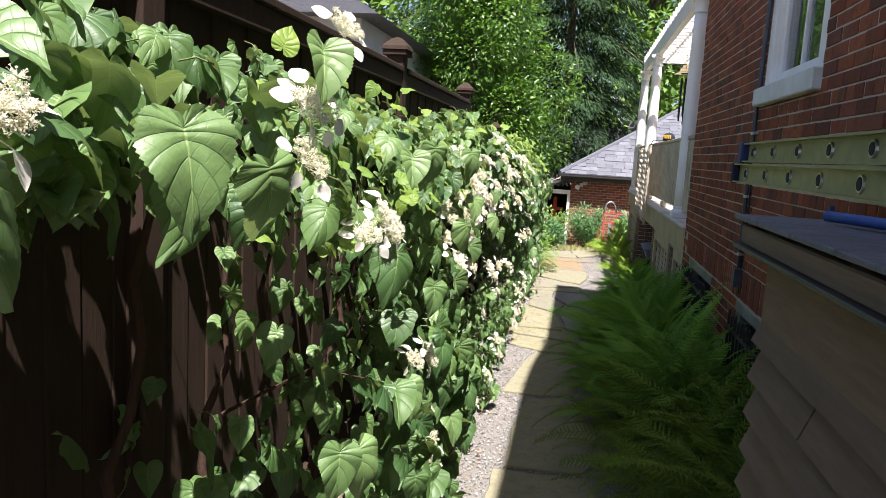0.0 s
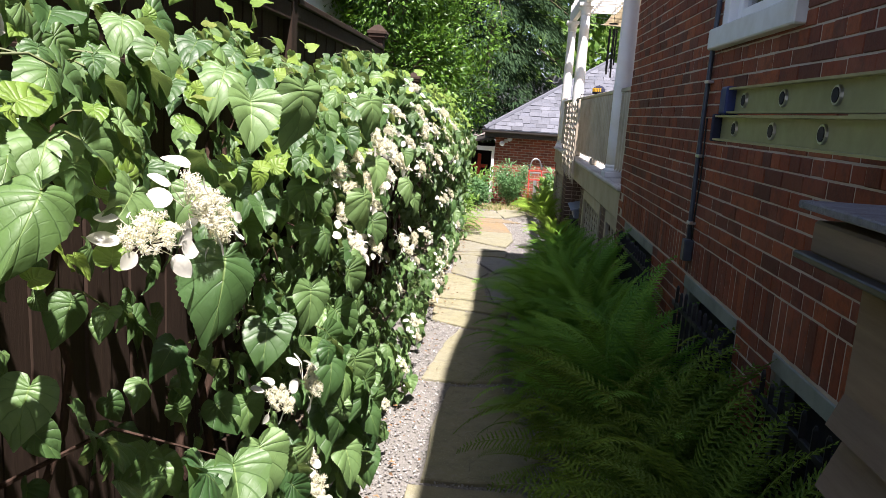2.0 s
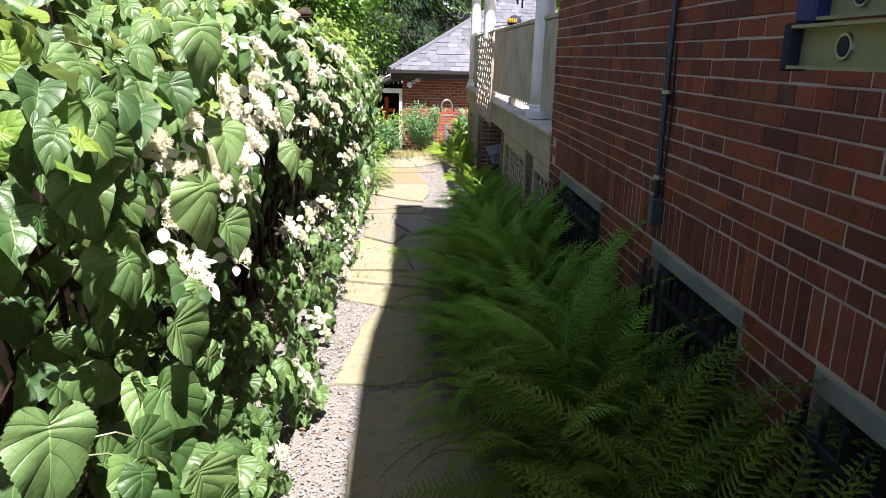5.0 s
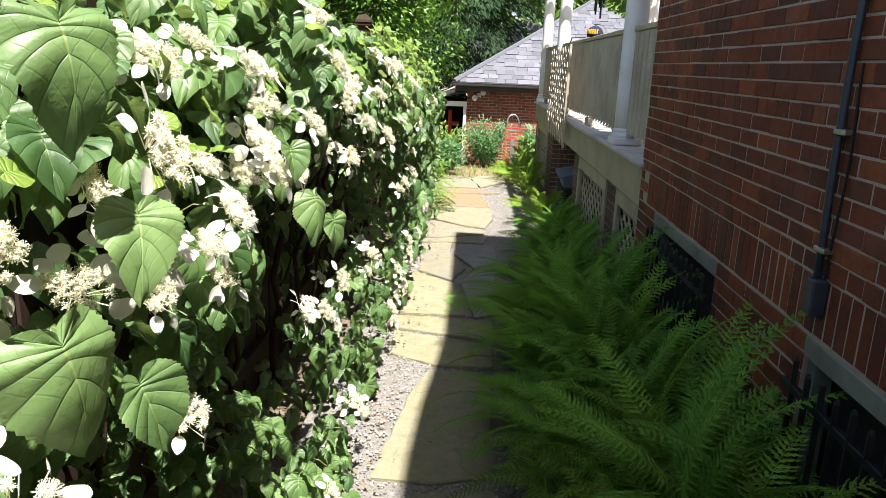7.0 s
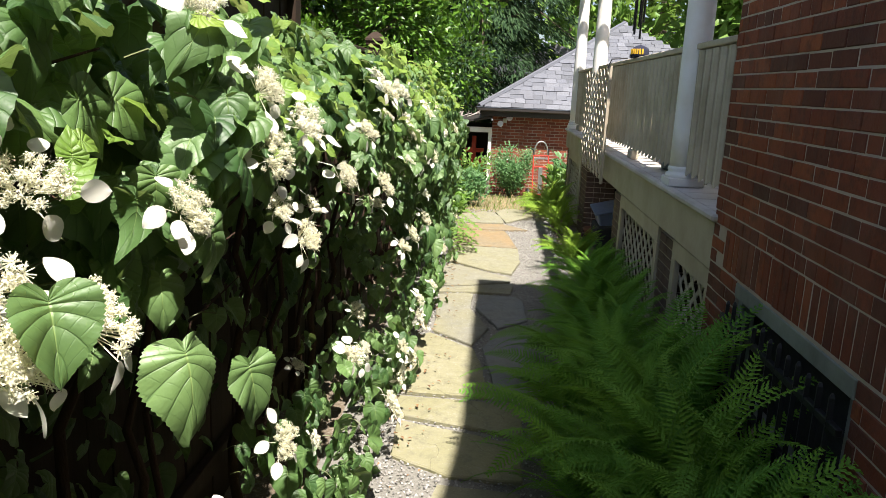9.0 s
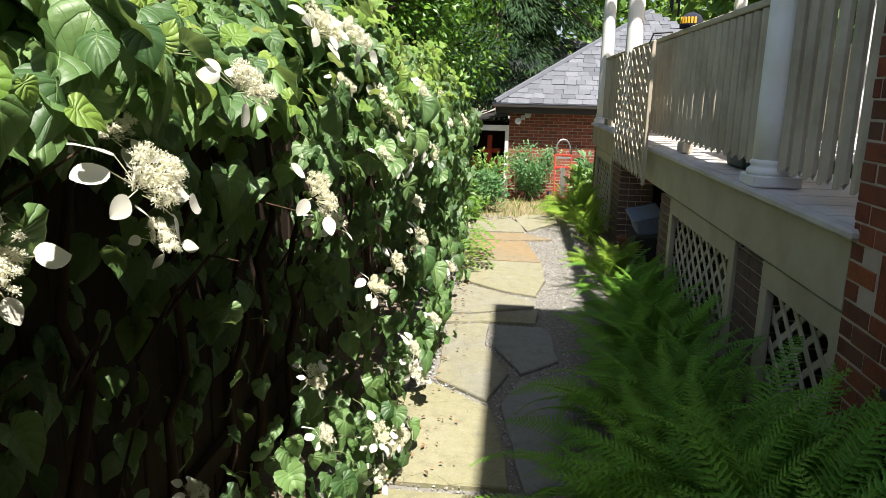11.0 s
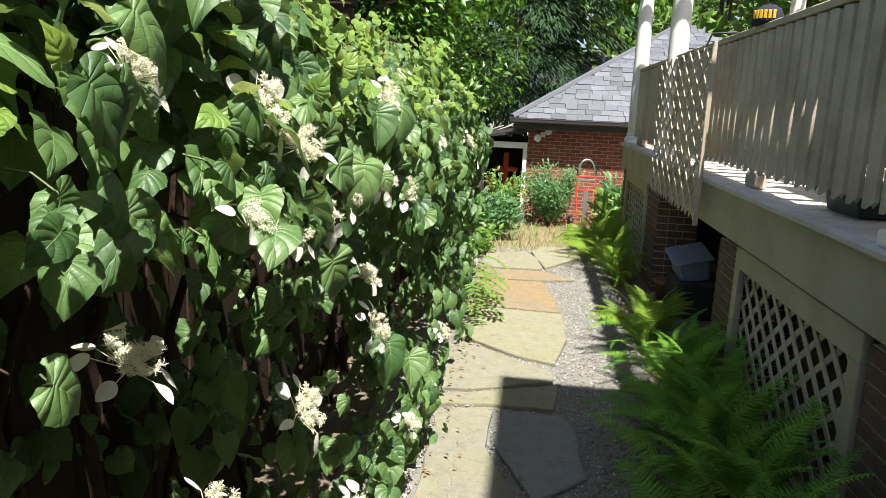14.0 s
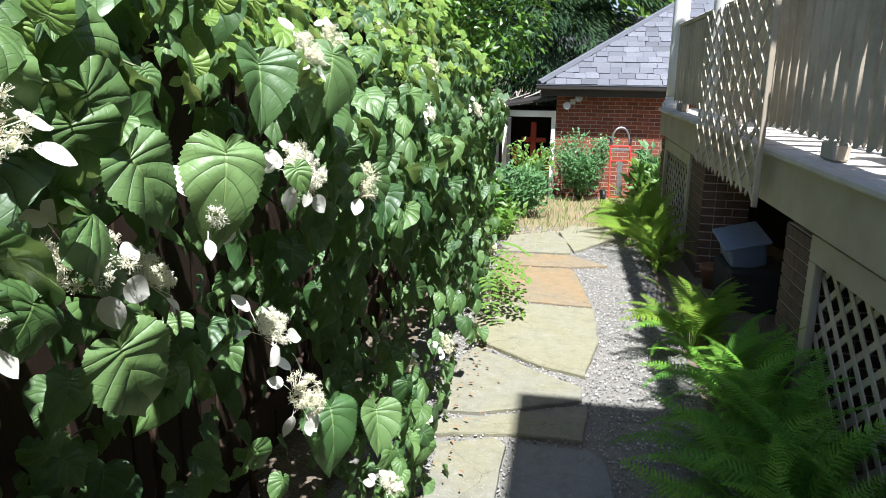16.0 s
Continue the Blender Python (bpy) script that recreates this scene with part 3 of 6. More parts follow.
# ---- ladder, cabinet ----
def ladder():
    """An extension ladder lying flat on its two wall hooks: two pairs of rails with rungs between."""
    l = tagged(empty("ladder", (0.855, 2.15, 1.56)), "long extension ladder with yellowed rails stored flat along the wall", "ladder")
    L = 4.2
    for x, zz, yo in ((0.0, 0.0, 0.0), (0.4, 0.0, 0.0), (0.02, 0.085, 0.0), (0.38, 0.085, 0.0)):
        s = -1 if x < 0.2 else 1
        out = [(0, 0), (0.03, 0), (0.03, 0.006), (0.006, 0.006), (0.006, 0.072), (0.03, 0.072), (0.03, 0.078), (0, 0.078)]
        bm = bmesh.new()
        ends = [[bm.verts.new((x + s * p, y, zz + q)) for p, q in out] for y in (-L, yo)]
        for i in range(8):
            bm.faces.new((ends[0][i], ends[0][(i + 1) % 8], ends[1][(i + 1) % 8], ends[1][i]))
        bm.faces.new(ends[0])
        bm.faces.new(ends[1][::-1])
        bmesh.ops.recalc_face_normals(bm, faces=bm.faces)
        part("rail", bm, M_ALU, l)  # one channel-shaped profile
    for zz, y0 in ((0.039, -0.155), (0.124, -0.15 + 0.0)):
        for i in range(13):
            y = y0 - 0.305 * i - (0.0 if zz < 0.1 else 0.0)
            x = -0.005 if zz < 0.1 else 0.014
            m = Matrix.Translation((x, y, zz)) @ pose(0, 0, 0, 0, 90, 0)
            part("rung", lathe([(0.004, 0.03), (0.017, 0.03), (0.018, -0.007), (0.022, -0.007), (0.024, 0.004), (0.017, 0.012), (0.017, 0.4), (0.02, 0.41)], 14, m=m), M_RUNG, l)
            # A near-black disc paints the shade inside the rung's open end.
            part("rung_shade", lathe([(0.0165, 0.0), (0.0165, 0.004)], 14, m=Matrix.Translation((x - 0.0085, y, zz)) @ pose(0, 0, 0, 0, 90, 0)), M_DARK, l, "dark disc for the shade inside the hollow rung")
    part("end_cap", box(-0.016, 0.03, -0.055, 0.012, 0.08, 0.168, 0.006), M_CAPBLUE, l, "dark blue plastic end cap")
    part("end_cap", box(-0.034, 0.012, -0.012, 0.008, -0.004, 0.082, 0.004), M_NAVY, l)
    for y in (-2.6, -3.9):
        part("hook", box(-0.02, 0.52, y, y + 0.04, -0.03, 0.0, 0.004), M_IRON, l)
    bm = tube([(0.03, -1.08, -0.03), (0.025, -1.075, -0.2), (0.05, -1.05, -0.5), (0.06, -1.02, -0.72)], 0.009, 5)
    part("strap", bm, M_BLUE, l, "loose blue strap hanging down")


def cabinet():
    """Low clapboard tool cabinet with a shingled lid, against the wall."""
    c = tagged(empty("tool_cabinet", (0.66, 0.69, GZ)), "tall tan clapboard tool cabinet with grey shingled lid", "cabinet")
    part("body", box(0.02, 0.66, -2.0, 0.0, -0.05, 1.79), M_CLAP, c)
    z = -0.05
    k = 0
    while z < 1.62:
        h = 0.09
        for x0, face in ((0.0, "front"), (None, "end")):
            if face == "front":
                cut = [-2.0, -0.37 - 0.015 * (k % 3), 0.0] if k in (14, 15, 16, 17) else [-2.0, 0.0]
                for a, b in zip(cut, cut[1:]):
                    bm = bmesh.new()
                    lean = 0.012 if (k % 3 == 1 and b < 0) else 0.0
                    co = [(-0.034 - lean, a + 0.004, z), (0.02, a + 0.004, z), (0.02, a + 0.004, z + h + 0.02), (0.008, a + 0.004, z + h + 0.02)]
                    lo = [bm.verts.new(p) for p in co]
                    hi = [bm.verts.new((p[0], b - 0.004 + (0.02 if b == 0 else 0), p[2] + (0.01 * lean * 40 if b < 0 else 0))) for p in co]
                    for i in range(4):
                        bm.faces.new((lo[i], lo[(i + 1) % 4], hi[(i + 1) % 4], hi[i]))
                    bm.faces.new(lo[::-1])
                    bm.faces.new(hi)
                    part("clapboard", bm, M_CLAP, c)
            else:
                bm = bmesh.new()
                co = [(0.034, z), (0.0, z), (0.0, z + h + 0.02), (0.008, z + h + 0.02)]
                lo = [bm.verts.new((0.0, y, zz)) for y, zz in co]
                hi = [bm.verts.new((0.66, y, zz)) for y, zz in co]
                for i in range(4):
                    bm.faces.new((lo[i], hi[i], hi[(i + 1) % 4], lo[(i + 1) % 4]))
                bm.faces.new(lo)
                bm.faces.new(hi[::-1])
                part("clapboard", bm, M_CLAP, c)
        z += h
        k += 1
    part("frieze", box(-0.016, 0.03, -2.0, 0.02, 1.6, 1.8, 0.004), M_CLAP, c, "plain board under the lid")
    lid = part("lid", box(-0.075, 0.68, -2.1, 0.055, 1.8, 1.845, 0.004), M_CLAP, c, "overhanging wooden lid")
    part("drip_edge", box(-0.09, 0.68, -2.1, 0.07, 1.79, 1.8, 0.002), M_GUTTER, c)
    for i in range(9):
        for j in range(3):
            y1 = 0.065 - 0.24 * i - 0.08 * (j % 2)
            part("shingle", box(-0.095 + 0.25 * j, 0.17 + 0.25 * j, y1 - 0.235, y1, 1.847 + 0.006 * (2 - j), 1.862 + 0.004 * (2 - j), 0.002), M_SLATE, lid)
    return c


ladder()
cabinet()
h = tagged(finish("hose", tube([(0.72 + 0.08 * math.sin(i * 0.5), 0.58 - 0.09 * i, GZ + 1.888) for i in range(16)], 0.012, 8), M_BLUE, smooth=True), "blue rubber hose lying on the cabinet lid", "hose")


# ---- porch ----
DECK, PX, PY1, PX1 = 0.97, 1.33, 16.1, 3.5


def pier(y0, y1, x=PX + 0.06):
    """Brick pier built of real courses on a mortar core."""
    p = tagged(empty("brick_pier", (x, y0, level(y0))), "weathered brown brick pier under the porch", "pier", "porch piers")
    h = 0.6 - level(y0)
    part("core", box(0.008, 0.4, 0.008, y1 - y0 - 0.008, -0.2, h), M_MORTAR, p)
    n = int((h + 0.1) / 0.073)
    for i in range(n):
        z = h - 0.073 * (i + 1) + 0.004
        cuts = [0.0, 0.2, y1 - y0] if (i % 2 and y1 - y0 > 0.3) else [0.0, y1 - y0 - 0.2, y1 - y0] if y1 - y0 > 0.3 else [0.0, y1 - y0]
        for a, b in zip(cuts, cuts[1:]):
            part("brick", box(0.0, 0.11, a + 0.004, b - 0.004, z, z + 0.063, 0.003), M_BRICK_BROWN, p)
        for a, b in ((0.115, 0.26), (0.268, 0.4)) if i % 2 else ((0.115, 0.2), (0.208, 0.4)):
            part("brick", box(a, b, 0.0, 0.1, z, z + 0.063, 0.003), M_BRICK_BROWN, p)
    return p


def strips(parent, mat, y0, y1, z0, z1, x, pitch, width=0.03, thick=0.008, name="lath", steep=1.7):
    """Crossed laths clipped to a rectangle in the y-z plane."""
    for layer, s in ((0, 1), (1, -1)):
        run = (z1 - z0) / steep
        c = -run - 0.02
        while c < (y1 - y0) + 0.02:
            t0, t1 = max(0.0, -c), min(run, (y1 - y0) - c)
            if t1 - t0 > 0.03:
                d = Vector((0, 1, s * steep)).normalized()
                a = Vector((0, y0 + c + t0, z0 + t0 * steep if s > 0 else z1 - t0 * steep))
                b = Vector((0, y0 + c + t1, z0 + t1 * steep if s > 0 else z1 - t1 * steep))
                nrm = Vector((0, -d.z, d.y)) * width / 2
                bm = bmesh.new()
                xs = (x + layer * thick, x + (layer + 1) * thick - 0.0005)
                ring = []
                for p in (a, b):
                    ring.append([bm.verts.new((xx, q.y, q.z)) for xx, q in ((xs[0], p - nrm), (xs[1], p - nrm), (xs[1], p + nrm), (xs[0], p + nrm))])
                for i in range(4):
                    bm.faces.new((ring[0][i], ring[0][(i + 1) % 4], ring[1][(i + 1) % 4], ring[1][i]))
                bm.faces.new(ring[0][::-1])
                bm.faces.new(ring[1])
                bmesh.ops.recalc_face_normals(bm, faces=bm.faces)
                part(name, bm, mat, parent)
            c += pitch


def skirt(y0, y1, x=PX + 0.065):
    """Framed lattice panel that closes the space under the deck."""
    z0, z1 = level(y0) + 0.02, 0.63
    s = tagged(empty("lattice_skirt", (0, 0, 0)), "taupe framed wooden lattice panel under the porch", "lattice", "porch skirt panels")
    for a, b, c, d in ((y0, y1, z1 - 0.13, z1), (y0, y1, z0, z0 + 0.1), (y0, y0 + 0.1, z0 + 0.1, z1 - 0.13), (y1 - 0.1, y1, z0 + 0.1, z1 - 0.13)):
        part("rail", box(x - 0.02, x + 0.02, a, b, c, d, 0.004), M_TAUPE, s)
    strips(s, M_BEIGE, y0 + 0.08, y1 - 0.08, z0 + 0.08, z1 - 0.11, x + 0.022, 0.19, 0.034, steep=0.8)
    return s


def porch_frame():
    p = tagged(empty("porch", (0, 0, 0)), "raised wooden porch with grey deck and taupe fascia", "porch", kind="structure")
    part("fascia", box(PX + 0.025, PX + 0.06, Y_END + 0.004, PY1 - 0.03, 0.645, DECK - 0.045, 0.003), M_TAUPE, p, "deep taupe fascia board")
    part("end_fascia", box(PX + 0.025, PX1, PY1 - 0.03, PY1 + 0.005, 0.645, DECK - 0.045, 0.003), M_TAUPE, p)
    part("nosing", box(PX - 0.012, PX + 0.05, Y_END - 0.05, PY1 + 0.03, DECK - 0.043, DECK, 0.012), M_DECK, p, "rounded grey deck edge")
    y = Y_END + 0.01
    k = 0
    while y < PY1:
        w = min(0.098, PY1 + 0.03 - y)
        part("deck_board", box(PX + 0.052, PX1, y, y + w - 0.004, DECK - 0.04, DECK - 0.002 - 0.001 * (k % 3), 0.003), M_DECK, p)
        y += 0.1
        k += 1
    return p


def column(x, y, z0=DECK, top=3.62):
    c = tagged(empty("column", (x, y, z0)), "smooth round white painted porch column on a square plinth", "column", "porch columns")
    part("plinth", box(-0.125, 0.125, -0.125, 0.125, 0, 0.06, 0.006), M_WHITE, c)
    part("base", lathe([(0.122, 0.06), (0.126, 0.075), (0.122, 0.09), (0.108, 0.098), (0.104, 0.106), (0.112, 0.118), (0.11, 0.13), (0.1, 0.14)], 32), M_WHITE, c, smooth=True)
    h = top - z0
    prof = [(0.1 - 0.018 * (t ** 2.2), 0.14 + (h - 0.32) * t) for t in [i / 10 for i in range(11)]]
    part("shaft", lathe(prof, 32), M_WHITE, c, smooth=True)
    part("necking", lathe([(0.092, h - 0.2), (0.096, h - 0.19), (0.092, h - 0.18), (0.09, h - 0.12), (0.115, h - 0.07), (0.115, h - 0.06)], 32), M_WHITE, c, smooth=True)
    part("capital", box(-0.13, 0.13, -0.13, 0.13, h - 0.06, h, 0.006), M_WHITE, c)
    return c


def railing(x, y0, y1):
    r = tagged(empty("railing", (x, y0, DECK)), "beige wooden porch railing of closely set upright boards", "railing", "porch railings")
    L = y1 - y0
    part("top_rail", box(-0.05, 0.05, 0, L, 0.955, 0.995, 0.006), M_BEIGE, r)
    part("under_rail", box(-0.005, 0.03, 0, L, 0.87, 0.955, 0.003), M_BEIGE, r)
    part("bottom_rail", box(0.0, 0.032, 0, L, 0.14, 0.2, 0.003), M_BEIGE, r)
    n = max(2, round(L / 0.155))
    step = L / n
    for i in range(n):
        y = (i + 0.5) * step
        bm = bmesh.new()
        cross = [(-0.054, -0.012), (-0.05, -0.03), (-0.02, -0.046), (0.02, -0.046), (0.05, -0.03), (0.054, -0.012), (0.0, -0.006)]
        foot = [0.122, 0.118, 0.088, 0.088, 0.118, 0.122, 0.088]
        lo = [bm.verts.new((q, y + p, f)) for (p, q), f in zip(cross, foot)]
        hi = [bm.verts.new((q, y + p, 0.945)) for p, q in cross]
        for k in range(7):
            bm.faces.new((lo[k], lo[(k + 1) % 7], hi[(k + 1) % 7], hi[k]))
        bm.faces.new(hi)
        bm.faces.new(lo[::-1])
        bmesh.ops.recalc_face_normals(bm, faces=bm.faces)
        part("baluster", bm, M_BEIGE, r)
    if L > 2:
        for y in (2.0, L - 0.6):
            bm = bmesh.new()
            box(-0.045, 0.04, y - 0.09, y + 0.09, 0.0, 0.09, 0.012, bm)
            part("foot_block", bm, M_BEIGE, r)
    return r


COLS = [8.22, 13.3, 15.9]
pier(7.92, 8.36)
pier(10.16, 10.6)
pier(13.05, 13.75)
pier(15.7, 16.05)
skirt(6.97, 7.9)
skirt(8.38, 10.14)
skirt(13.8, 15.65)
porch_frame()
for cy in COLS:
    column(PX + 0.14, cy)
column(PX1 - 0.12, COLS[2])
column(PX1 - 0.12, 11.6)
RX = PX + 0.16
railing(RX, Y_END + 0.01, COLS[0] - 0.1)
railing(RX, COLS[0] + 0.1, COLS[1] - 0.1)
railing(RX, COLS[1] + 0.1, COLS[2] - 0.1)
back = copy_thing(railing(PX1 - 0.1, 11.7, COLS[2] - 0.1), pose(PX1 - 0.1, Y_END + 0.05, DECK))


def pergola():
    p = tagged(empty("pergola", (0, 0, 0)), "white wooden pergola with cream canvas shade over the porch", "pergola")
    for x in (PX + 0.14, PX1 - 0.12):
        part("beam", box(x - 0.03, x + 0.07, Y_END + 0.01, PY1 + 0.3, 3.62, 3.86, 0.008), M_WHITE, p)
    y = Y_END + 0.12
    while y < PY1 + 0.2:
        part("rafter", box(PX + 0.1, PX1 + 0.25, y, y + 0.045, 3.862, 4.0, 0.006), M_WHITE, p)
        y += 0.34
    for i in range(6):
        x = PX + 0.15 + 0.42 * i
        part("batten", box(x, x + 0.045, Y_END + 0.06, PY1 + 0.3, 4.002, 4.04, 0.004), M_WHITE, p)
    for y0, y1 in ((Y_END + 0.2, 9.4), (11.6, 16.0)):
        bm = bmesh.new()
        rows = []
        for i in range(13):
            y = y0 + (y1 - y0) * i / 12
            rows.append([bm.verts.new((x, y, 3.6 - 0.05 * math.sin(math.pi * (i % 4) / 4) + dz)) for x, dz in ((PX + 0.75, 0), (PX + 1.3, -0.02), (PX1 - 0.25, 0))])
        top = [[bm.verts.new(v.co + Vector((0, 0, 0.004))) for v in r] for r in rows]
        for s in (rows, top):
            for a, b in zip(s, s[1:]):
                for i in range(2):
                    bm.faces.new((a[i], a[i + 1], b[i + 1], b[i]))
        part("canopy", bm, M_CANVAS, p, "sagging cream canvas", True)


pergola()


def leaning_lattice():
    s = tagged(empty("garden_trellis", (0, 0, 0)), "loose beige diamond trellis hung outside the porch railing", "trellis")
    y0, y1, z0, z1, x = 10.85, 12.95, 0.67, 1.86, PX - 0.07
    strips(s, M_BEIGE, y0, y1, z0, z1, x, 0.27, 0.034, 0.009, steep=0.65)
    part("edge_strip", box(x - 0.01, x + 0.022, y0 - 0.028, y0, z0 - 0.04, z1 + 0.03, 0.004), M_BEIGE, s)
    part("hanger", tube([(x + 0.01, 11.2, 1.84), (x + 0.06, 11.2, 1.975), (RX, 11.2, 1.99)], 0.008, 6), M_IRON, s)
    return s


leaning_lattice()


def cap():
    c = tagged(empty("baseball_cap", (RX, 10.5, DECK + 0.995)), "navy baseball cap with yellow stitching on the rail", "cap")
    prof = [(0.092, 0.0), (0.094, 0.03), (0.088, 0.065), (0.068, 0.1), (0.035, 0.12), (0.008, 0.125)]
    part("crown", lathe(prof, 24), M_NAVY, c, smooth=True)
    bm = bmesh.new()
    ring = []
    for i in range(13):
        a = math.pi * i / 12
        ring.append(((0.092 * math.cos(a), -0.092 * math.sin(a) * 0.8, 0.008), (0.085 * math.cos(a), -0.05 - 0.115 * math.sin(a), 0.002 - 0.012 * abs(math.cos(a)) + 0.012)))
    a = [bm.verts.new(p[0]) for p in ring]
    b = [bm.verts.new(p[1]) for p in ring]
    for i in range(12):
        bm.faces.new((a[i], a[i + 1], b[i + 1], b[i]))
    bmesh.ops.solidify(bm, geom=bm.faces[:], thickness=0.004)
    part("brim", bm, M_NAVY, c)
    for i in range(6):
        a = radians(195 + i * 16)
        m = Matrix.Translation((0.091 * math.cos(a), 0.091 * math.sin(a), 0.058)) @ pose(0, 0, 0, 0, 0, math.degrees(a))
        bm = box(-0.004, 0.006, -0.009, 0.009, -0.026, 0.026, 0.002)
        bmesh.ops.transform(bm, matrix=m, verts=bm.verts)
        part("stitched_bar", bm, M_YELLOW, c, "thick yellow embroidery")
    part("button", lathe([(0.01, 0.122), (0.01, 0.128), (0.004, 0.132)], 10), M_NAVY, c)


cap()


def planter_tray():
    """A low green tub that stands on the deck behind the railing."""
    t = tagged(empty("planter_tray", (1.66, 9.25, DECK - 0.003)), "low dark green plastic planter tray on the deck", "planter")
    bm = box(-0.09, 0.09, -0.2, 0.2, 0.0, 0.09, 0.012)
    for v in bm.verts:
        v.co.x *= 0.85 + 1.6 * v.co.z
        v.co.y *= 0.93 + 0.8 * v.co.z
    part("tub", bm, M_GREENPLASTIC, t)
    part("rim", box(-0.1, 0.1, -0.21, 0.21, 0.09, 0.105, 0.005), M_GREENPLASTIC, t)


planter_tray()


def wind_chime():
    w = tagged(empty("wind_chime", (2.1, 14.2, 3.4)), "black tubular wind chime hanging from the pergola", "wind chime")
    part("cord", tube([(0, 0, 0.47), (0, 0, 0.0)], 0.004, 4), M_IRON, w)
    part("disc", lathe([(0.09, 0.0), (0.09, 0.015)], 16), M_IRON, w)
    for i in range(5):
        a = 2 * math.pi * i / 5
        part("tube", tube([(0.07 * math.cos(a), 0.07 * math.sin(a), -0.08), (0.07 * math.cos(a), 0.07 * math.sin(a), -0.75 - 0.06 * i)], 0.016, 8), M_IRON, w)


wind_chime()


def under_porch():
    b = tagged(empty("storage_bin", (1.62, 12.4, GZ - 0.05)), "clear bluish plastic storage bin tilted on a heap", "bin")
    bm = box(-0.2, 0.25, -0.35, 0.35, 0.0, 0.3, 0.03)
    for v in bm.verts:
        v.co.x *= 0.88 + 0.2 * v.co.z
        v.co.y *= 0.88 + 0.2 * v.co.z
    bmesh.ops.transform(bm, matrix=pose(0, 0, 0.34, 8, -14, 0) @ Matrix.Diagonal((0.66, 0.62, 0.66, 1)), verts=bm.verts)
    part("tub", bm, M_BIN, b)
    bm = box(-0.24, 0.29, -0.39, 0.39, 0.3, 0.335, 0.012)
    bmesh.ops.transform(bm, matrix=pose(0, 0, 0.34, 8, -14, 0) @ Matrix.Diagonal((0.66, 0.62, 0.66, 1)), verts=bm.verts)
    part("lid", bm, M_BIN, b)
    c = tagged(empty("crate", (1.66, 12.37, GZ - 0.05)), "dark plastic crate under the porch", "crate")
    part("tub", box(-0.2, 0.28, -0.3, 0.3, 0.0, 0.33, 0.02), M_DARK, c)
    pot = tagged(empty("plant_pot", (1.48, 12.75, GZ - 0.05)), "small terracotta flower pot on the soil", "pot")
    part("bowl", lathe([(0.07, 0.0), (0.1, 0.16), (0.112, 0.165), (0.112, 0.2), (0.1, 0.2), (0.085, 0.15)], 20), M_TERRACOTTA, pot, smooth=True)
    # Near-black screens stand in for the deep shade under the deck.
    back = finish("shade_wall_back", box(2.6, 2.7, Y_END, PY1, GZ - 0.4, 0.64), M_DARK)
    shut = finish("shade_wall_end", box(PX + 0.5, 2.6, PY1 - 0.15, PY1 - 0.05, -0.9, 0.64), M_DARK)
    tagged(shut, "near-black screen for the shade at the far end under the porch", "wall", kind="structure")
    tagged(back, "near-black screen for the shade deep under the porch", "wall", kind="structure")


under_porch()


# ---- fence ----
def fence():
    X = -1.15
    f = tagged(empty("fence", (X, 0, GZ)), "tall dark brown board fence with a capped top rail", "fence", kind="structure")
    posts = [-2.2, 0.9, 4.0, 7.12, 10.2, 13.3, 16.4]

    def top(y):
        return 2.56 if y < 7.1 else 2.27

    y = -3.0
    k = 0
    while y < 16.4:
        t = top(y)
        w = 0.135
        bm = box(-0.012 + 0.006 * (k % 2), 0.008 + 0.006 * (k % 2), y, y + w, -0.05, t - 0.1, 0.003)
        part("board", bm, M_FENCE, f)
        y += 0.14 + 0.006 * math.sin(k * 2.1)
        k += 1
    for a, b in zip(posts, posts[1:]):
        t = top((a + b) / 2)
        part("cap_rail", box(-0.07, 0.075, a + 0.06, b - 0.06, t - 0.05, t - 0.012, 0.006), M_FENCE, f)
        part("rail", box(0.016, 0.06, a + 0.05, b - 0.05, t - 0.15, t - 0.055, 0.004), M_FENCE, f)
        part("rail", box(0.016, 0.06, a + 0.05, b - 0.05, 1.95, 2.06, 0.004), M_FENCE, f)
        part("rail", box(0.016, 0.06, a + 0.05, b - 0.05, 0.2, 0.29, 0.004), M_FENCE, f)
    for y in posts:
        t = top(y - 0.1) + 0.08
        p = part("post", box(-0.06, 0.065, y - 0.06, y + 0.06, -0.1, t, 0.006), M_FENCE, f)
        part("post_collar", box(-0.085, 0.09, y - 0.085, y + 0.085, t - 0.02, t + 0.02, 0.006), M_FENCE, p)
        part("post_cap", lathe([(0.135, t + 0.02), (0.128, t + 0.045), (0.05, t + 0.1), (0.01, t + 0.112)], 4, m=Matrix.Translation((0.0025, y, 0)) @ pose(0, 0, 0, 0, 0, 45)), M_FENCE, p, "pyramid cap")


fence()


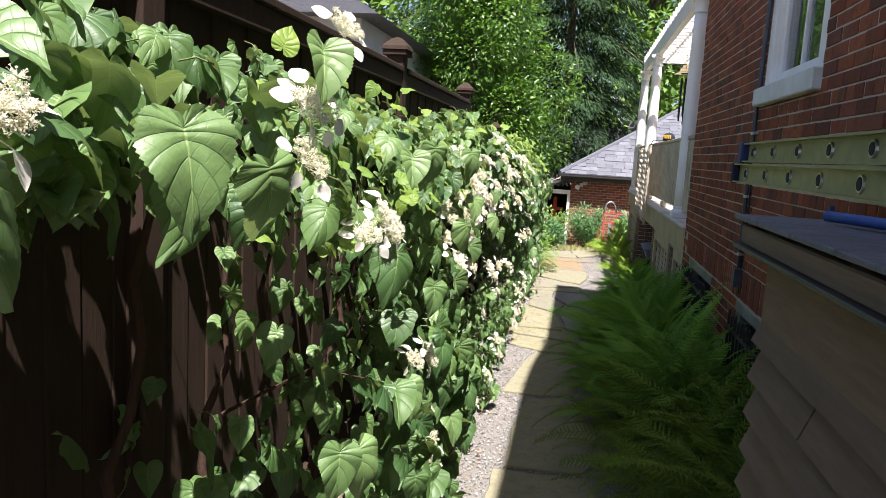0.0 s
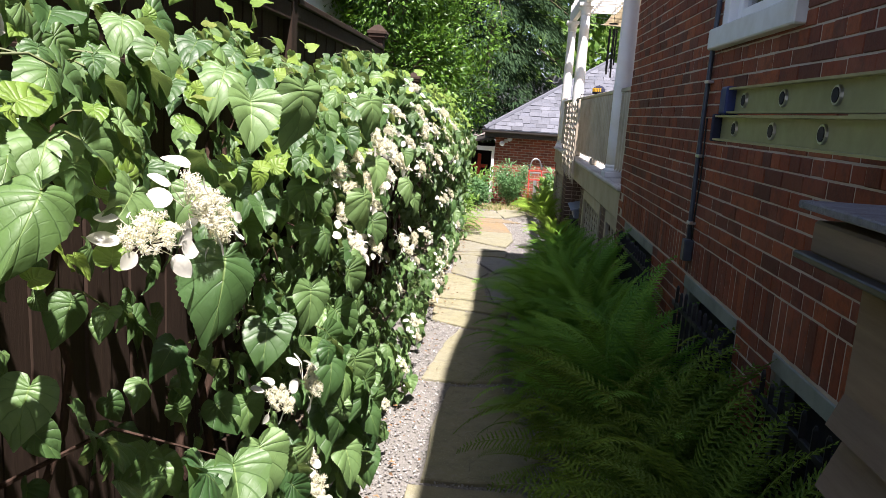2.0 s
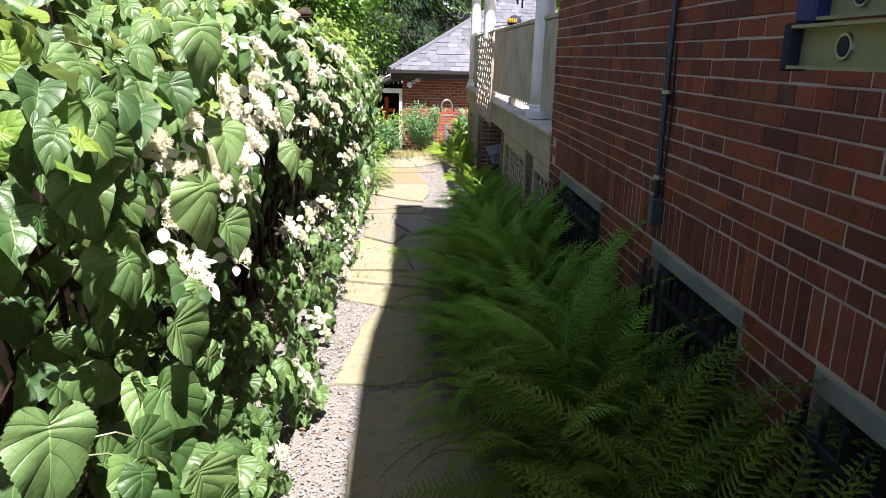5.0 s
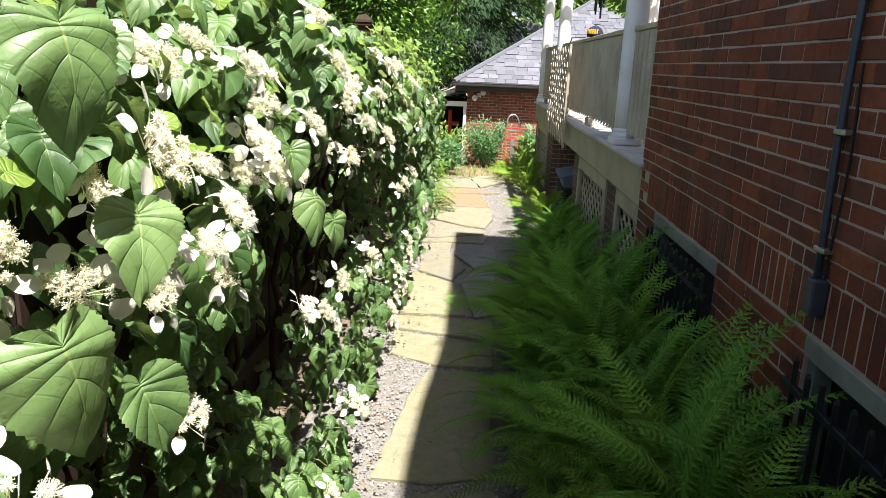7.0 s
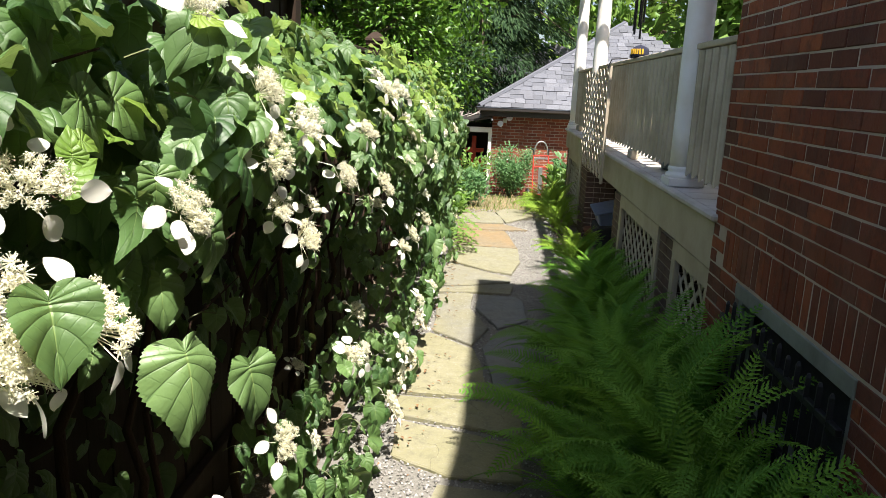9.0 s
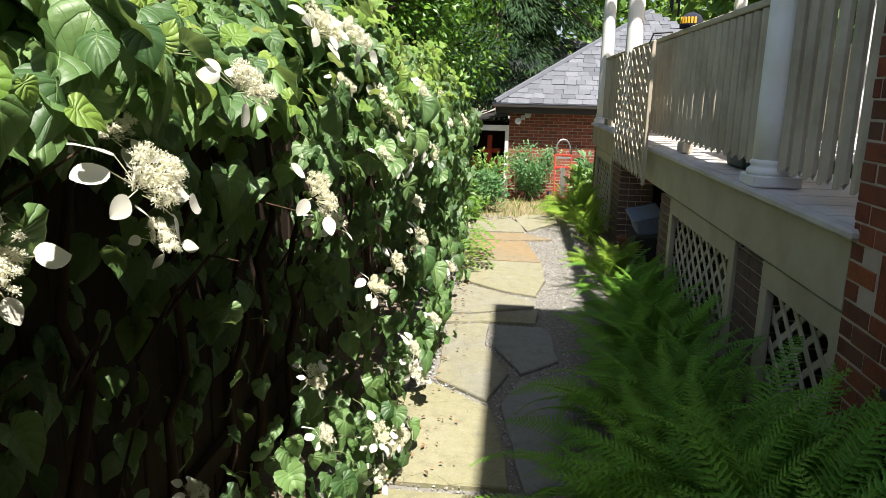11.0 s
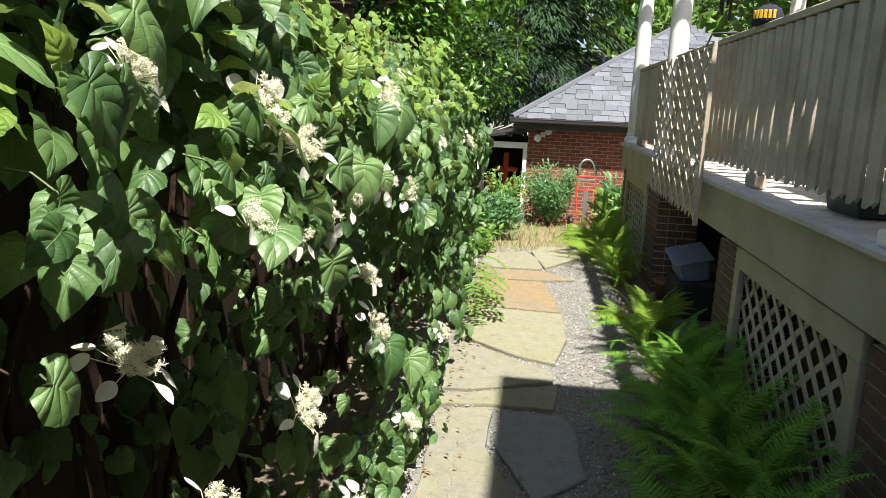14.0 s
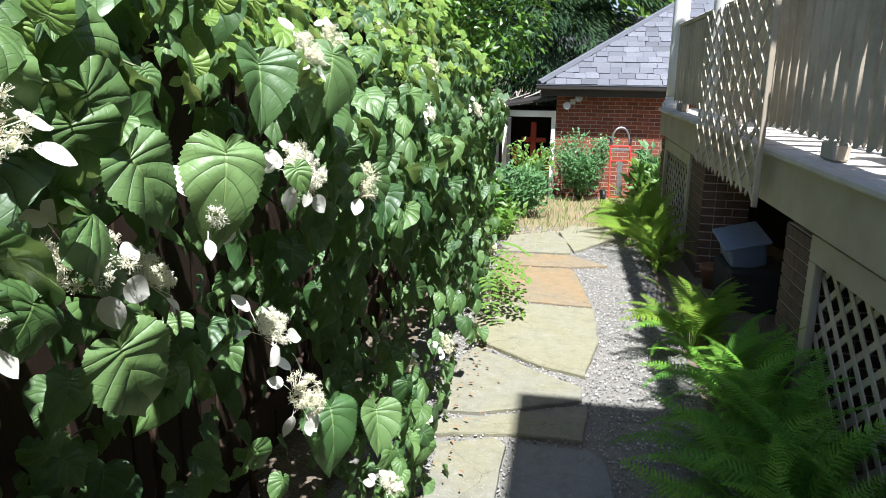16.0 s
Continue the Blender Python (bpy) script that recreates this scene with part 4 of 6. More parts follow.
# ---- garage ----
def garage():
    Y0, X0, W, zb, ze = 20.6, -0.02, 7.0, -1.2, 1.14
    g = tagged(empty("garage", (0, 0, 0)), "small red brick garage with a hipped slate roof", "garage", kind="structure")
    bm = box(X0, X0 + W, Y0, Y0 + 0.25, zb, ze)
    box(X0, X0 + 0.25, Y0 + 0.25, Y0 + 7, zb, ze, bm=bm)
    box(X0 + W - 0.25, X0 + W, Y0 + 0.25, Y0 + 7, zb, ze, bm=bm)
    part("wall", bm, M_FARBRICK, g)
    e = 0.3
    a = W / 2 + e
    rise = a * 0.62
    eave = [(X0 - e, Y0 - e), (X0 + W + e, Y0 - e), (X0 + W + e, Y0 + 7 + e), (X0 - e, Y0 + 7 + e)]
    apex = (X0 - e + a, Y0 - e + a, ze + rise)
    apex2 = (X0 - e + a, Y0 + 7 + e - a + 0.01, ze + rise)
    bm = bmesh.new()
    lo = [bm.verts.new((x, y, ze + 0.02)) for x, y in eave]
    p, q = bm.verts.new(apex), bm.verts.new(apex2)
    bm.faces.new((lo[0], lo[1], p))
    bm.faces.new((lo[1], lo[2], q, p))
    bm.faces.new((lo[2], lo[3], q))
    bm.faces.new((lo[3], lo[0], p, q))
    bm.faces.new(lo[::-1])
    roof = part("roof", bm, M_GUTTER, g, "grey slate hipped roof")
    # slates on the slope that faces the path
    nrow = 23
    slope = math.atan2(rise, a)
    for r in range(nrow):
        s0 = r / nrow
        d = a * s0
        left, right = X0 - e + d, X0 + W + e - d
        n = max(1, int((right - left) / 0.3))
        off = 0.15 if r % 2 else 0.0
        x = left - off
        while x < right:
            w = rng.uniform(0.2, 0.36)
            x0c, x1c = max(x, left + 0.6 * a / nrow), min(x + w, right - 0.6 * a / nrow)
            if x1c - x0c > 0.05:
                bm = box(0, x1c - x0c - 0.005, rng.uniform(-0.012, 0.01), a / nrow * 1.12 / math.cos(slope), 0, rng.uniform(0.01, 0.024), 0.003)
                m = Matrix.Translation((x0c, Y0 - e + d - 0.03, ze + 0.035 + rise * s0)) @ pose(0, 0, 0, math.degrees(slope) - 2.2 + rng.uniform(-0.7, 0.5), rng.uniform(-0.8, 0.8), rng.uniform(-0.7, 0.7))
                bmesh.ops.transform(bm, matrix=m, verts=bm.verts)
                part("slate", bm, M_SLATE, roof)
            x += w
    hip = tube([(X0 - e - 0.03, Y0 - e - 0.03, ze + 0.05), (apex[0], apex[1], apex[2] + 0.03)], 0.065, 6)
    part("hip_ridge", hip, M_SLATE, roof)
    part("gutter", box(X0 - e - 0.09, X0 + W + e + 0.09, Y0 - e - 0.1, Y0 - e + 0.02, ze - 0.06, ze + 0.03, 0.02), M_GUTTER, g, "dark gutter with pale lip")
    part("gutter_lip", box(X0 - e - 0.09, X0 + W + e + 0.09, Y0 - e - 0.105, Y0 - e - 0.09, ze + 0.015, ze + 0.034, 0.003), M_PIPE, g)
    part("soffit", box(X0 - e, X0 + W + e, Y0 - e + 0.021, Y0, ze - 0.18, ze + 0.015), M_GUTTER, g)
    # twin floodlight
    l = tagged(empty("floodlight", (0.28, Y0, 0.86)), "twin white floodlight under the garage eaves", "lamp")
    part("plate", box(-0.05, 0.05, -0.03, 0.0, -0.05, 0.05, 0.006), M_SILL, l)
    for s in (-1, 1):
        m = Matrix.Translation((s * 0.1, -0.16, -0.02 + 0.07 * s)) @ pose(0, 0, 0, 70, s * 15, 0)
        part("head", lathe([(0.03, -0.1), (0.045, -0.05), (0.07, 0.05), (0.072, 0.07), (0.06, 0.06)], 16, m=m), M_SILL, l, smooth=True)
    # lean-to with a white frame
    t = tagged(empty("lean_to", (0, 0, 0)), "low white-framed lean-to shed with debris on its roof", "shed", kind="structure")
    part("post", box(-0.1, -0.02, Y0 - 0.06, Y0 + 0.05, zb, 0.62, 0.006), M_WHITE, t)
    part("post", box(-1.02, -0.93, Y0 - 0.06, Y0 + 0.05, zb, 0.56, 0.006), M_WHITE, t)
    part("lintel", box(-1.1, -0.02, Y0 - 0.075, Y0 + 0.05, 0.56, 0.68, 0.006), M_WHITE, t)
    bm = box(-1.25, -0.02, Y0 - 0.2, Y0 + 3, 0.70, 0.75)
    for v in bm.verts:
        v.co.z += 0.16 * (v.co.x + 1.25)
    part("roof", bm, M_GUTTER, t, "dark sloping roof")
    # Back and side are near-black to stand in for the shed's inner shade.
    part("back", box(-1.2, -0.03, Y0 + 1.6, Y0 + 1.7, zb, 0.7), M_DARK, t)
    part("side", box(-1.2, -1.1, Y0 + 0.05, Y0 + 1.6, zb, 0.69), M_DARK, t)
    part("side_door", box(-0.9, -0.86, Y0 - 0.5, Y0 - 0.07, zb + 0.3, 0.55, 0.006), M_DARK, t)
    for i in range(10):
        y = Y0 - 0.1 + rng.random()
        x = -1.0 + 0.7 * rng.random()
        part("twig", tube([(x, y, 0.82 + 0.16 * (x + 1.2)), (x + rng.uniform(-0.4, 0.4), y + rng.uniform(-0.2, 0.2), 0.95 + 0.16 * (x + 1.2))], 0.015, 4), M_GREYWOOD, t)
    # red machine inside
    r = tagged(empty("red_machine", (-0.45, Y0 + 0.6, level(21))), "red painted pump or mower parts in the shed", "machine")
    part("post", box(-0.06, 0.05, -0.05, 0.05, 0.0, 1.35, 0.01), M_RED, r)
    part("arm", box(-0.25, 0.25, -0.04, 0.04, 0.95, 1.05, 0.01), M_RED, r)
    part("guard", lathe([(0.2, -0.03), (0.23, 0.0), (0.2, 0.03), (0.04, 0.05)], 20, m=Matrix.Translation((0.2, -0.1, 0.6)) @ pose(0, 0, 0, 90, 0, 0)), M_RED, r, smooth=True)
    part("tank", box(-0.42, -0.28, -0.1, 0.1, 0.5, 0.85, 0.02), M_RED, r)


garage()


def hand_truck():
    y = 19.1
    d = tagged(empty("hand_truck", (1.14, y, level(y))), "red upright hand truck with an aluminium loop handle", "hand truck")
    d.rotation_euler = (radians(-9), 0, radians(8))
    for s in (-1, 1):
        part("upright", box(s * 0.17 - 0.013, s * 0.17 + 0.013, -0.014, 0.014, 0.08, 1.0, 0.005), M_RED, d)
        part("grip", tube([(s * 0.17, 0, 1.0), (s * 0.17, 0, 1.1), (s * 0.2, 0.09, 1.14)], 0.018, 8), M_IRON, d)
        part("wheel", lathe([(0.12, -0.03), (0.13, -0.015), (0.13, 0.015), (0.12, 0.03), (0.05, 0.035)], 20, m=Matrix.Translation((s * 0.25, 0.12, 0.12)) @ pose(0, 0, 0, 0, 90, 0)), M_IRON, d, smooth=True)
    pts = [(0.15 * math.cos(a), 0, 1.0 + 0.3 * math.sin(a) ** 0.7) for a in [math.pi * i / 14 for i in range(15)]]
    part("loop_handle", tube(pts, 0.017, 8), M_RUNG, d, "bare aluminium loop", True)
    for z in (0.1, 0.72, 0.97):
        part("crossbar", box(-0.157, 0.157, -0.012, 0.012, z, z + 0.028, 0.004), M_RED, d)
    part("centre_strut", box(-0.045, 0.045, -0.012, 0.0, 0.12, 0.72, 0.004), M_RUNG, d)
    part("top_bar", box(-0.157, 0.157, -0.014, 0.012, 0.9, 0.94, 0.004), M_RUNG, d)
    part("toe_plate", box(-0.22, 0.22, -0.24, 0.02, 0.0, 0.01, 0.003), M_RUNG, d)


hand_truck()


# ---- houses beyond ----
def neighbour(name, x0, x1, y0, y1, zt, ridge, label, along_x=True):
    n = tagged(empty(name, (0, 0, 0)), label, "house")
    part("wall", box(x0, x1, y0, y1, -1.5, zt), M_SIDING, n)
    bm = bmesh.new()
    o = 0.35
    if along_x:
        pts = [(x0 - o, y0 - o, zt), (x1 + o, y0 - o, zt), (x1 + o, y1 + o, zt), (x0 - o, y1 + o, zt), (x0 - o, (y0 + y1) / 2, ridge), (x1 + o, (y0 + y1) / 2, ridge)]
        fs = [(0, 1, 5, 4), (2, 3, 4, 5), (1, 2, 5), (3, 0, 4), (3, 2, 1, 0)]
    else:
        pts = [(x0 - o, y0 - o, zt), (x1 + o, y0 - o, zt), (x1 + o, y1 + o, zt), (x0 - o, y1 + o, zt), ((x0 + x1) / 2, y0 - o, ridge), ((x0 + x1) / 2, y1 + o, ridge)]
        fs = [(0, 4, 5, 3), (1, 2, 5, 4), (0, 1, 4), (2, 3, 5), (3, 2, 1, 0)]
    vs = [bm.verts.new(p) for p in pts]
    for f in fs:
        bm.faces.new([vs[i] for i in f])
    part("roof", bm, M_SLATE, n)
    z = zt - 0.2
    while z > zt - 3.0:
        part("siding_board", box(x0 - 0.012, x1 + 0.012, y0 - 0.02, y0, z - 0.2, z - 0.01), M_SIDING, n)
        z -= 0.21
    xm = (x0 + x1) / 2
    for xx in (xm - 1.2, xm + 0.9):
        w = part("window", box(xx - 0.55, xx + 0.55, y0 - 0.06, y0 - 0.02, zt - 1.7, zt - 0.3, 0.01), M_WHITE, n)
        part("pane", box(xx - 0.44, xx + 0.44, y0 - 0.075, y0 - 0.062, zt - 1.6, zt - 0.42), M_DARK, w)
    return n


neighbour("neighbour_house", -8.5, -3.0, 9.0, 15.5, 3.4, 5.2, "grey-blue sided neighbouring house beyond the fence", False)
neighbour("distant_house", -1.0, 6.0, 36.0, 42.0, 2.3, 3.6, "pale sided house behind the garage", False)


def wires():
    for z0, z1, x in ((6.2, 5.2, 0.0), (5.9, 5.0, 0.3)):
        pts = [(-6 + 1.0 * i + x, 25 + 0.25 * i, z0 + (z1 - z0) * i / 20 - 0.5 * math.sin(math.pi * i / 20)) for i in range(21)]
        tagged(finish("overhead_wire", tube(pts, 0.012, 4), M_IRON), "thin black overhead wire", "wire", "overhead wires")


wires()


# ---- plants ----
RIM = [(0.0, 0.0), (0.02, -0.11), (0.11, -0.19), (0.26, -0.2), (0.4, -0.12), (0.48, 0.04), (0.49, 0.22), (0.43, 0.42), (0.3, 0.63), (0.13, 0.84), (0.0, 1.0)]
RIB = [0.0, 0.0, 0.0, 0.006, 0.02, 0.05, 0.1, 0.19, 0.35, 0.62, 1.0]


def bend(pts, k, f, q):
    """A smooth curve through points: stretch k, share f, coordinate q."""
    p0, p1, p2, p3 = (pts[min(len(pts) - 1, max(0, k + d))][q] for d in (-1, 0, 1, 2))
    return p1 + 0.5 * f * (p2 - p0 + f * (2 * p0 - 5 * p1 + 4 * p2 - p3 + f * (3 * (p1 - p2) + p3 - p0)))


def heart_leaf(rows, serrate, curl, fold, seed, teeth=0.02):
    """A heart-shaped blade, 1 long, with rounded basal lobes: folded along the midrib, edge wavy, tip curling down."""
    r = random.Random(seed)
    verts, faces, uvs = [], [], []
    cols = (-1.0, -0.7, -0.3, 0.0, 0.3, 0.7, 1.0) if serrate else (-1.0, -0.5, 0.0, 0.5, 1.0)
    tw, ph, wave = r.uniform(-0.25, 0.25), r.uniform(0, 6), r.uniform(0.03, 0.07)
    for i in range(rows + 1):
        u = i / rows * 10
        k = min(9, int(u))
        f = u - k
        ex, ey = bend(RIM, k, f, 0), bend(RIM, k, f, 1)
        my = RIB[k] * (1 - f) + RIB[k + 1] * f
        for s in cols:
            x = ex * s
            y = my + (ey - my) * abs(s) ** 1.25
            if serrate and abs(s) == 1 and 1 < i < rows:
                x *= 1 + teeth if i % 2 else 1 - teeth
            z = fold * abs(x) - curl * max(0.0, y) ** 2 - 0.3 * x * x + tw * x * y
            z += wave * math.sin(u * 1.9 + ph + (2 if s > 0 else 0)) * abs(s) ** 2 - (0.1 * (abs(s) - 0.6) if abs(s) > 0.6 and k > 2 else 0) * curl * 4
            z += 0.004 * math.sin(u * 4.4) * (1 - abs(abs(s) - 0.5) * 2)
            verts.append((x, y, z))
            uvs.append((0.5 + 0.5 * s, i / rows))
    n = len(cols)
    for i in range(rows):
        for j in range(n - 1):
            a = i * n + j
            faces.append((a, a + 1, a + n + 1, a + n))
    return verts, faces, uvs


CURLS = ((0.32, 0.34), (0.62, 0.2), (0.16, 0.72), (0.46, -0.2))
HI = [single(f"leaf_{k}", heart_leaf(64, True, c, f, k, 0.03), M_LEAF) for k, (c, f) in enumerate(CURLS)]
LO = [heart_leaf(11, False, c, f, k) for k, (c, f) in enumerate(CURLS)]
MID = [heart_leaf(20, True, c, f, k + 4) for k, (c, f) in enumerate(CURLS)]


def vine_face(y, z):
    """How far the vine stands out towards the path at a height above the fence's foot."""
    h = z - GZ
    top = 2.18 - 0.10 * max(0.0, min(1.0, (y - 7.0) / 3.0)) + 0.1 * math.sin(1.9 * y) + 0.06 * math.sin(4.7 * y + 1)
    t = h / top
    if t < 0.2:
        d = 0.68
    elif t < 0.62:
        d = 0.68 - 0.36 * math.sin(math.pi * (t - 0.2) / 0.42) * max(0.0, min(1.0, (10.5 - y) / 2.5))
    elif t < 0.85:
        d = 0.68 + (0.2 if 3.0 < y < 7.2 else 0.12) * math.sin(math.pi * (t - 0.62) / 0.36)
    else:
        d = 0.76 * (1 - ((t - 0.85) / 0.15) ** 2 * 0.6)
    d += 0.2 * noise.noise(Vector((0.0, y * 1.7, z * 1.7))) + 0.07 * noise.noise(Vector((3.0, y * 5.0, z * 5.0)))
    if y > 12.4:
        d *= max(0.25, 1 - (y - 12.4) * 0.45)
    if y < 9.0:
        d = min(d, (0.7 if y < 5.6 else 0.76) + 0.03 * math.sin(9.0 * y + 5.0 * z))
    if 0.9 < y < 2.5 and z < 0.9:
        d = max(d, 0.78 + 0.04 * math.sin(7.0 * y + 9.0 * z))
    if 4.0 < y < 6.8:
        d += -0.14 if 0.1 < z < 1.4 else 0.07 if z > 1.46 else 0.0
    d -= (0.9 if y > 5.2 else 0.45) * max(0.0, t - 0.68)
    return -1.12 + d, top


def vine_thick(y, z):
    """Share of leaves that a place of the vine carries: open hollows near the camera's start, closed cover further on."""
    h = z - GZ
    n = noise.noise(Vector((7.0, y * 1.5, z * 1.5)))
    keep = 1.0 if n > -0.06 else 0.14
    if y < 0.75:
        keep *= 1.0 if z > 1.46 else 0.22 if y > 0.3 and 0.45 < z < 0.85 else 0.0
    elif y < 2.2:
        keep *= 1.0 if z > 1.4 else 0.03 if z > 0.95 else (0.8 if y > 1.5 else 0.3) if n > -0.1 else 0.06
    elif y < 4.3:
        keep *= 1.0 if z > 1.2 else 0.2 if z > 0.75 and n < 0.15 else 0.75
    elif y < 7.3:
        keep *= 1.0 if z > (1.36 if y < 5.9 else 1.14) else 0.7 if z < 0.22 else 0.03
    elif y < 8.8 and h < 1.2:
        keep *= 0.12 if n < 0.0 else 0.6
    return keep


def leaf_place(r, y, z, inset, size):
    x, _ = vine_face(y, z)
    x = max(x - inset, -1.07)
    t = (z - GZ) / 2.1
    n = Vector((r.uniform(0.1, 1.2), r.uniform(-1.5, 0.9), 0.8 + 0.9 * max(0.0, t - 0.55) * 2.0 + r.uniform(-0.35, 0.45)))
    tip = Vector((r.uniform(-0.15, 0.75), r.uniform(-1.3, 1.15), -0.95 + 0.9 * max(0.0, t - 0.75) + r.uniform(-0.25, 0.4)))
    return frame_of((x, y, z), tip, n, size, r.uniform(0.85, 1.08)), Vector((x, y, z))


BIG_LEAVES = [(-0.2, 1.57, 0.15), (0.08, 1.52, 0.135), (0.3, 1.76, 0.12), (-0.54, 1.52, 0.15), (0.5, 0.82, 0.13), (0.75, 0.72, 0.15), (2.2, 0.2, 0.15), (1.7, 0.55, 0.14), (1.28, 0.74, 0.14),
              (1.95, 0.72, 0.14), (1.13, 1.55, 0.11), (0.99, 1.24, 0.16), (1.63, 1.04, 0.13), (1.52, 1.57, 0.15), (2.2, 0.98, 0.13), (2.47, 1.2, 0.16), (2.64, 1.33, 0.12),
              (2.51, 1.57, 0.13), (2.64, 1.09, 0.12), (3.81, 1.14, 0.135), (4.08, 1.02, 0.13), (3.93, 1.33, 0.1), (3.48, 1.34, 0.09), (5.99, 1.35, 0.108),
              (7.25, 1.22, 0.11), (7.44, 1.19, 0.14), (7.58, 1.33, 0.12), (7.94, 1.34, 0.15), (7.18, 1.0, 0.12), (7.93, 0.53, 0.15), (8.31, 0.35, 0.14)]


def vine():
    r = random.Random(21)
    v = tagged(empty("climbing_hydrangea", (-1.0, 5.0, GZ)), "climbing hydrangea with heart-shaped leaves and white flowers covering the fence", "climbing plant")
    inv = Matrix.Translation(-v.location)
    near, rest, face = [], [[], [], [], []], [[], [], [], []]
    petioles = []
    count = 17500
    for k in range(count):
        y = r.uniform(-1.6, 14.2)
        if y > 9 and r.random() < 0.18:
            continue
        h = 2.25 * r.random() ** 0.92
        z = GZ + 0.03 + h
        _, top = vine_face(y, z)
        if h > top * 1.03:
            continue
        deep = r.random() < 0.33
        share = vine_thick(y, z)
        hollow = deep and share < 0.5 and y > 0.9 and z < 1.7
        if r.random() > (0.55 if hollow else share * (0.8 if deep else 1.0)):
            continue
        if not deep and any(abs(y - a) < 0.6 * c and abs(z - b) < 0.6 * c for a, b, c in BIG_LEAVES):
            continue
        size = r.uniform(0.065, 0.118) * (1.0 if r.random() < 0.75 else 0.6) * (0.9 if y > 9.5 else 1.3 if y < 2.5 and z < 0.9 else 1.05)
        m, at = leaf_place(r, y, z, r.uniform(0.3, 0.52) if hollow else r.uniform(0.12, 0.4) if deep else r.uniform(-0.05, 0.09), size)
        if not deep and 0.6 < y < 6.0 and h > 0.35 and len(near) < 268 and r.random() < 0.3:
            near.append(m)
        elif not deep and y < 9.5:
            face[k % 4].append(inv @ m)
        else:
            rest[k % 4].append(inv @ m)
        if not deep and y < 8 and r.random() < 0.2:
            petioles.append((at, at + Vector((-0.07, r.uniform(-0.05, 0.05), r.uniform(-0.03, 0.05)))))
    # Extra overhead leaves, added to keep sun off the fence near the start.
    for k in range(380):
        m = frame_of((r.uniform(-1.15, -0.6), r.uniform(-1.0, 0.45), r.uniform(1.5, 1.75)), (r.uniform(-0.4, 0.9), r.uniform(-0.8, 0.8), -0.3), (0.2, r.uniform(-0.6, 0.3), 1.0), r.uniform(0.08, 0.13))
        rest[k % 4].append(inv @ m)
    # flat cover from the fence's top out to the face, added to cast shade
    for k in range(1300):
        y = r.uniform(3.4, 7.4)
        x, top = vine_face(y, GZ + 1.75)
        m = frame_of((r.uniform(-1.2, x - 0.08), y, GZ + top * r.uniform(0.8, 0.93)), (r.uniform(-0.4, 0.9), r.uniform(-0.8, 0.8), r.uniform(-0.6, 0.1)), (r.uniform(-0.2, 0.6), r.uniform(-0.6, 0.3), 1.0), r.uniform(0.07, 0.125))
        face[k % 4].append(inv @ m)
    for k in range(4):
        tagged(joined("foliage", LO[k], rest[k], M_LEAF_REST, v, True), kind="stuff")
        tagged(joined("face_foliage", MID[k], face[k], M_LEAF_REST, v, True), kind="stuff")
    young = []
    for k in range(1900):
        y = r.uniform(0.5, 14.0) if k % 3 == 0 else r.uniform(7.5, 14.0)
        z = GZ + r.uniform(1.7, 2.2)
        x, top = vine_face(y, min(z, GZ + 2.0))
        if z - GZ > top * 1.08:
            continue
        tip = Vector((r.uniform(-0.3, 0.7), r.uniform(-0.7, 0.7), r.uniform(-0.5, 0.8)))
        young.append(inv @ frame_of((x + r.uniform(-0.12, 0.06), y, z), tip, Vector((0.7, r.uniform(-0.8, 0.2), 0.8)), r.uniform(0.03, 0.07)))
    tagged(joined("young_foliage", LO[0], young, M_YOUNG, v, True), kind="stuff")
    for y, z, size in BIG_LEAVES:
        tip = Vector((r.uniform(0.1, 0.45), r.uniform(-0.6, 0.6), -0.9))
        near.append(frame_of(Vector((-0.33, y, z)) - tip * size * 0.45, tip, Vector((0.7, r.uniform(-0.8, -0.4), r.uniform(0.45, 0.85))), size * 1.02, r.uniform(0.88, 1.02)))
    for k, m in enumerate(near):
        o = new("leaf", HI[k % 4])
        o.parent = v
        o.matrix_local = inv @ m
    bm = bmesh.new()
    for a, b in petioles:
        tube([inv @ a, inv @ ((a + b) / 2 + Vector((0, 0, 0.012))), inv @ b], 0.0022, 4, bm)
    tagged(part("petiole", bm, M_GREENSTEM, v), kind="stuff")
    # woody stems that climb the boards
    for k in range(30):
        y = -1.5 + 0.52 * k + r.uniform(-0.2, 0.2)
        pts, rad = [], []
        yy, lean = y, r.uniform(-0.12, 0.12)
        n = 12
        for i in range(n):
            t = i / (n - 1)
            yy += lean * 0.16 + 0.035 * math.sin(i * 1.3 + k)
            pts.append(inv @ Vector((-1.1 + 0.05 + 0.13 * t + 0.03 * math.sin(2.2 * i + k), yy, GZ - 0.05 + 2.0 * t)))
            rad.append(0.022 * (1 - 0.65 * t) * (0.7 + 0.6 * ((k * 37) % 10) / 10))
        part("stem", tube(pts, rad, 7), M_STEM, v, smooth=True)
    for k in range(26):
        y = r.uniform(1.2, 8.5)
        z = GZ + r.uniform(0.7, 1.9)
        x0 = -1.0
        x1, _ = vine_face(y, z)
        end = Vector((x1 - r.uniform(0.03, 0.12), y + r.uniform(-0.35, 0.35), z + r.uniform(-0.12, 0.2)))
        mid = Vector(((x0 + x1) / 2, y, z + 0.06))
        part("branch", tube([inv @ Vector((x0, y, z - 0.15)), inv @ mid, inv @ end], [0.008, 0.005, 0.002], 5), M_STEM, v)
    return v, inv


vine_ob, vine_inv = vine()


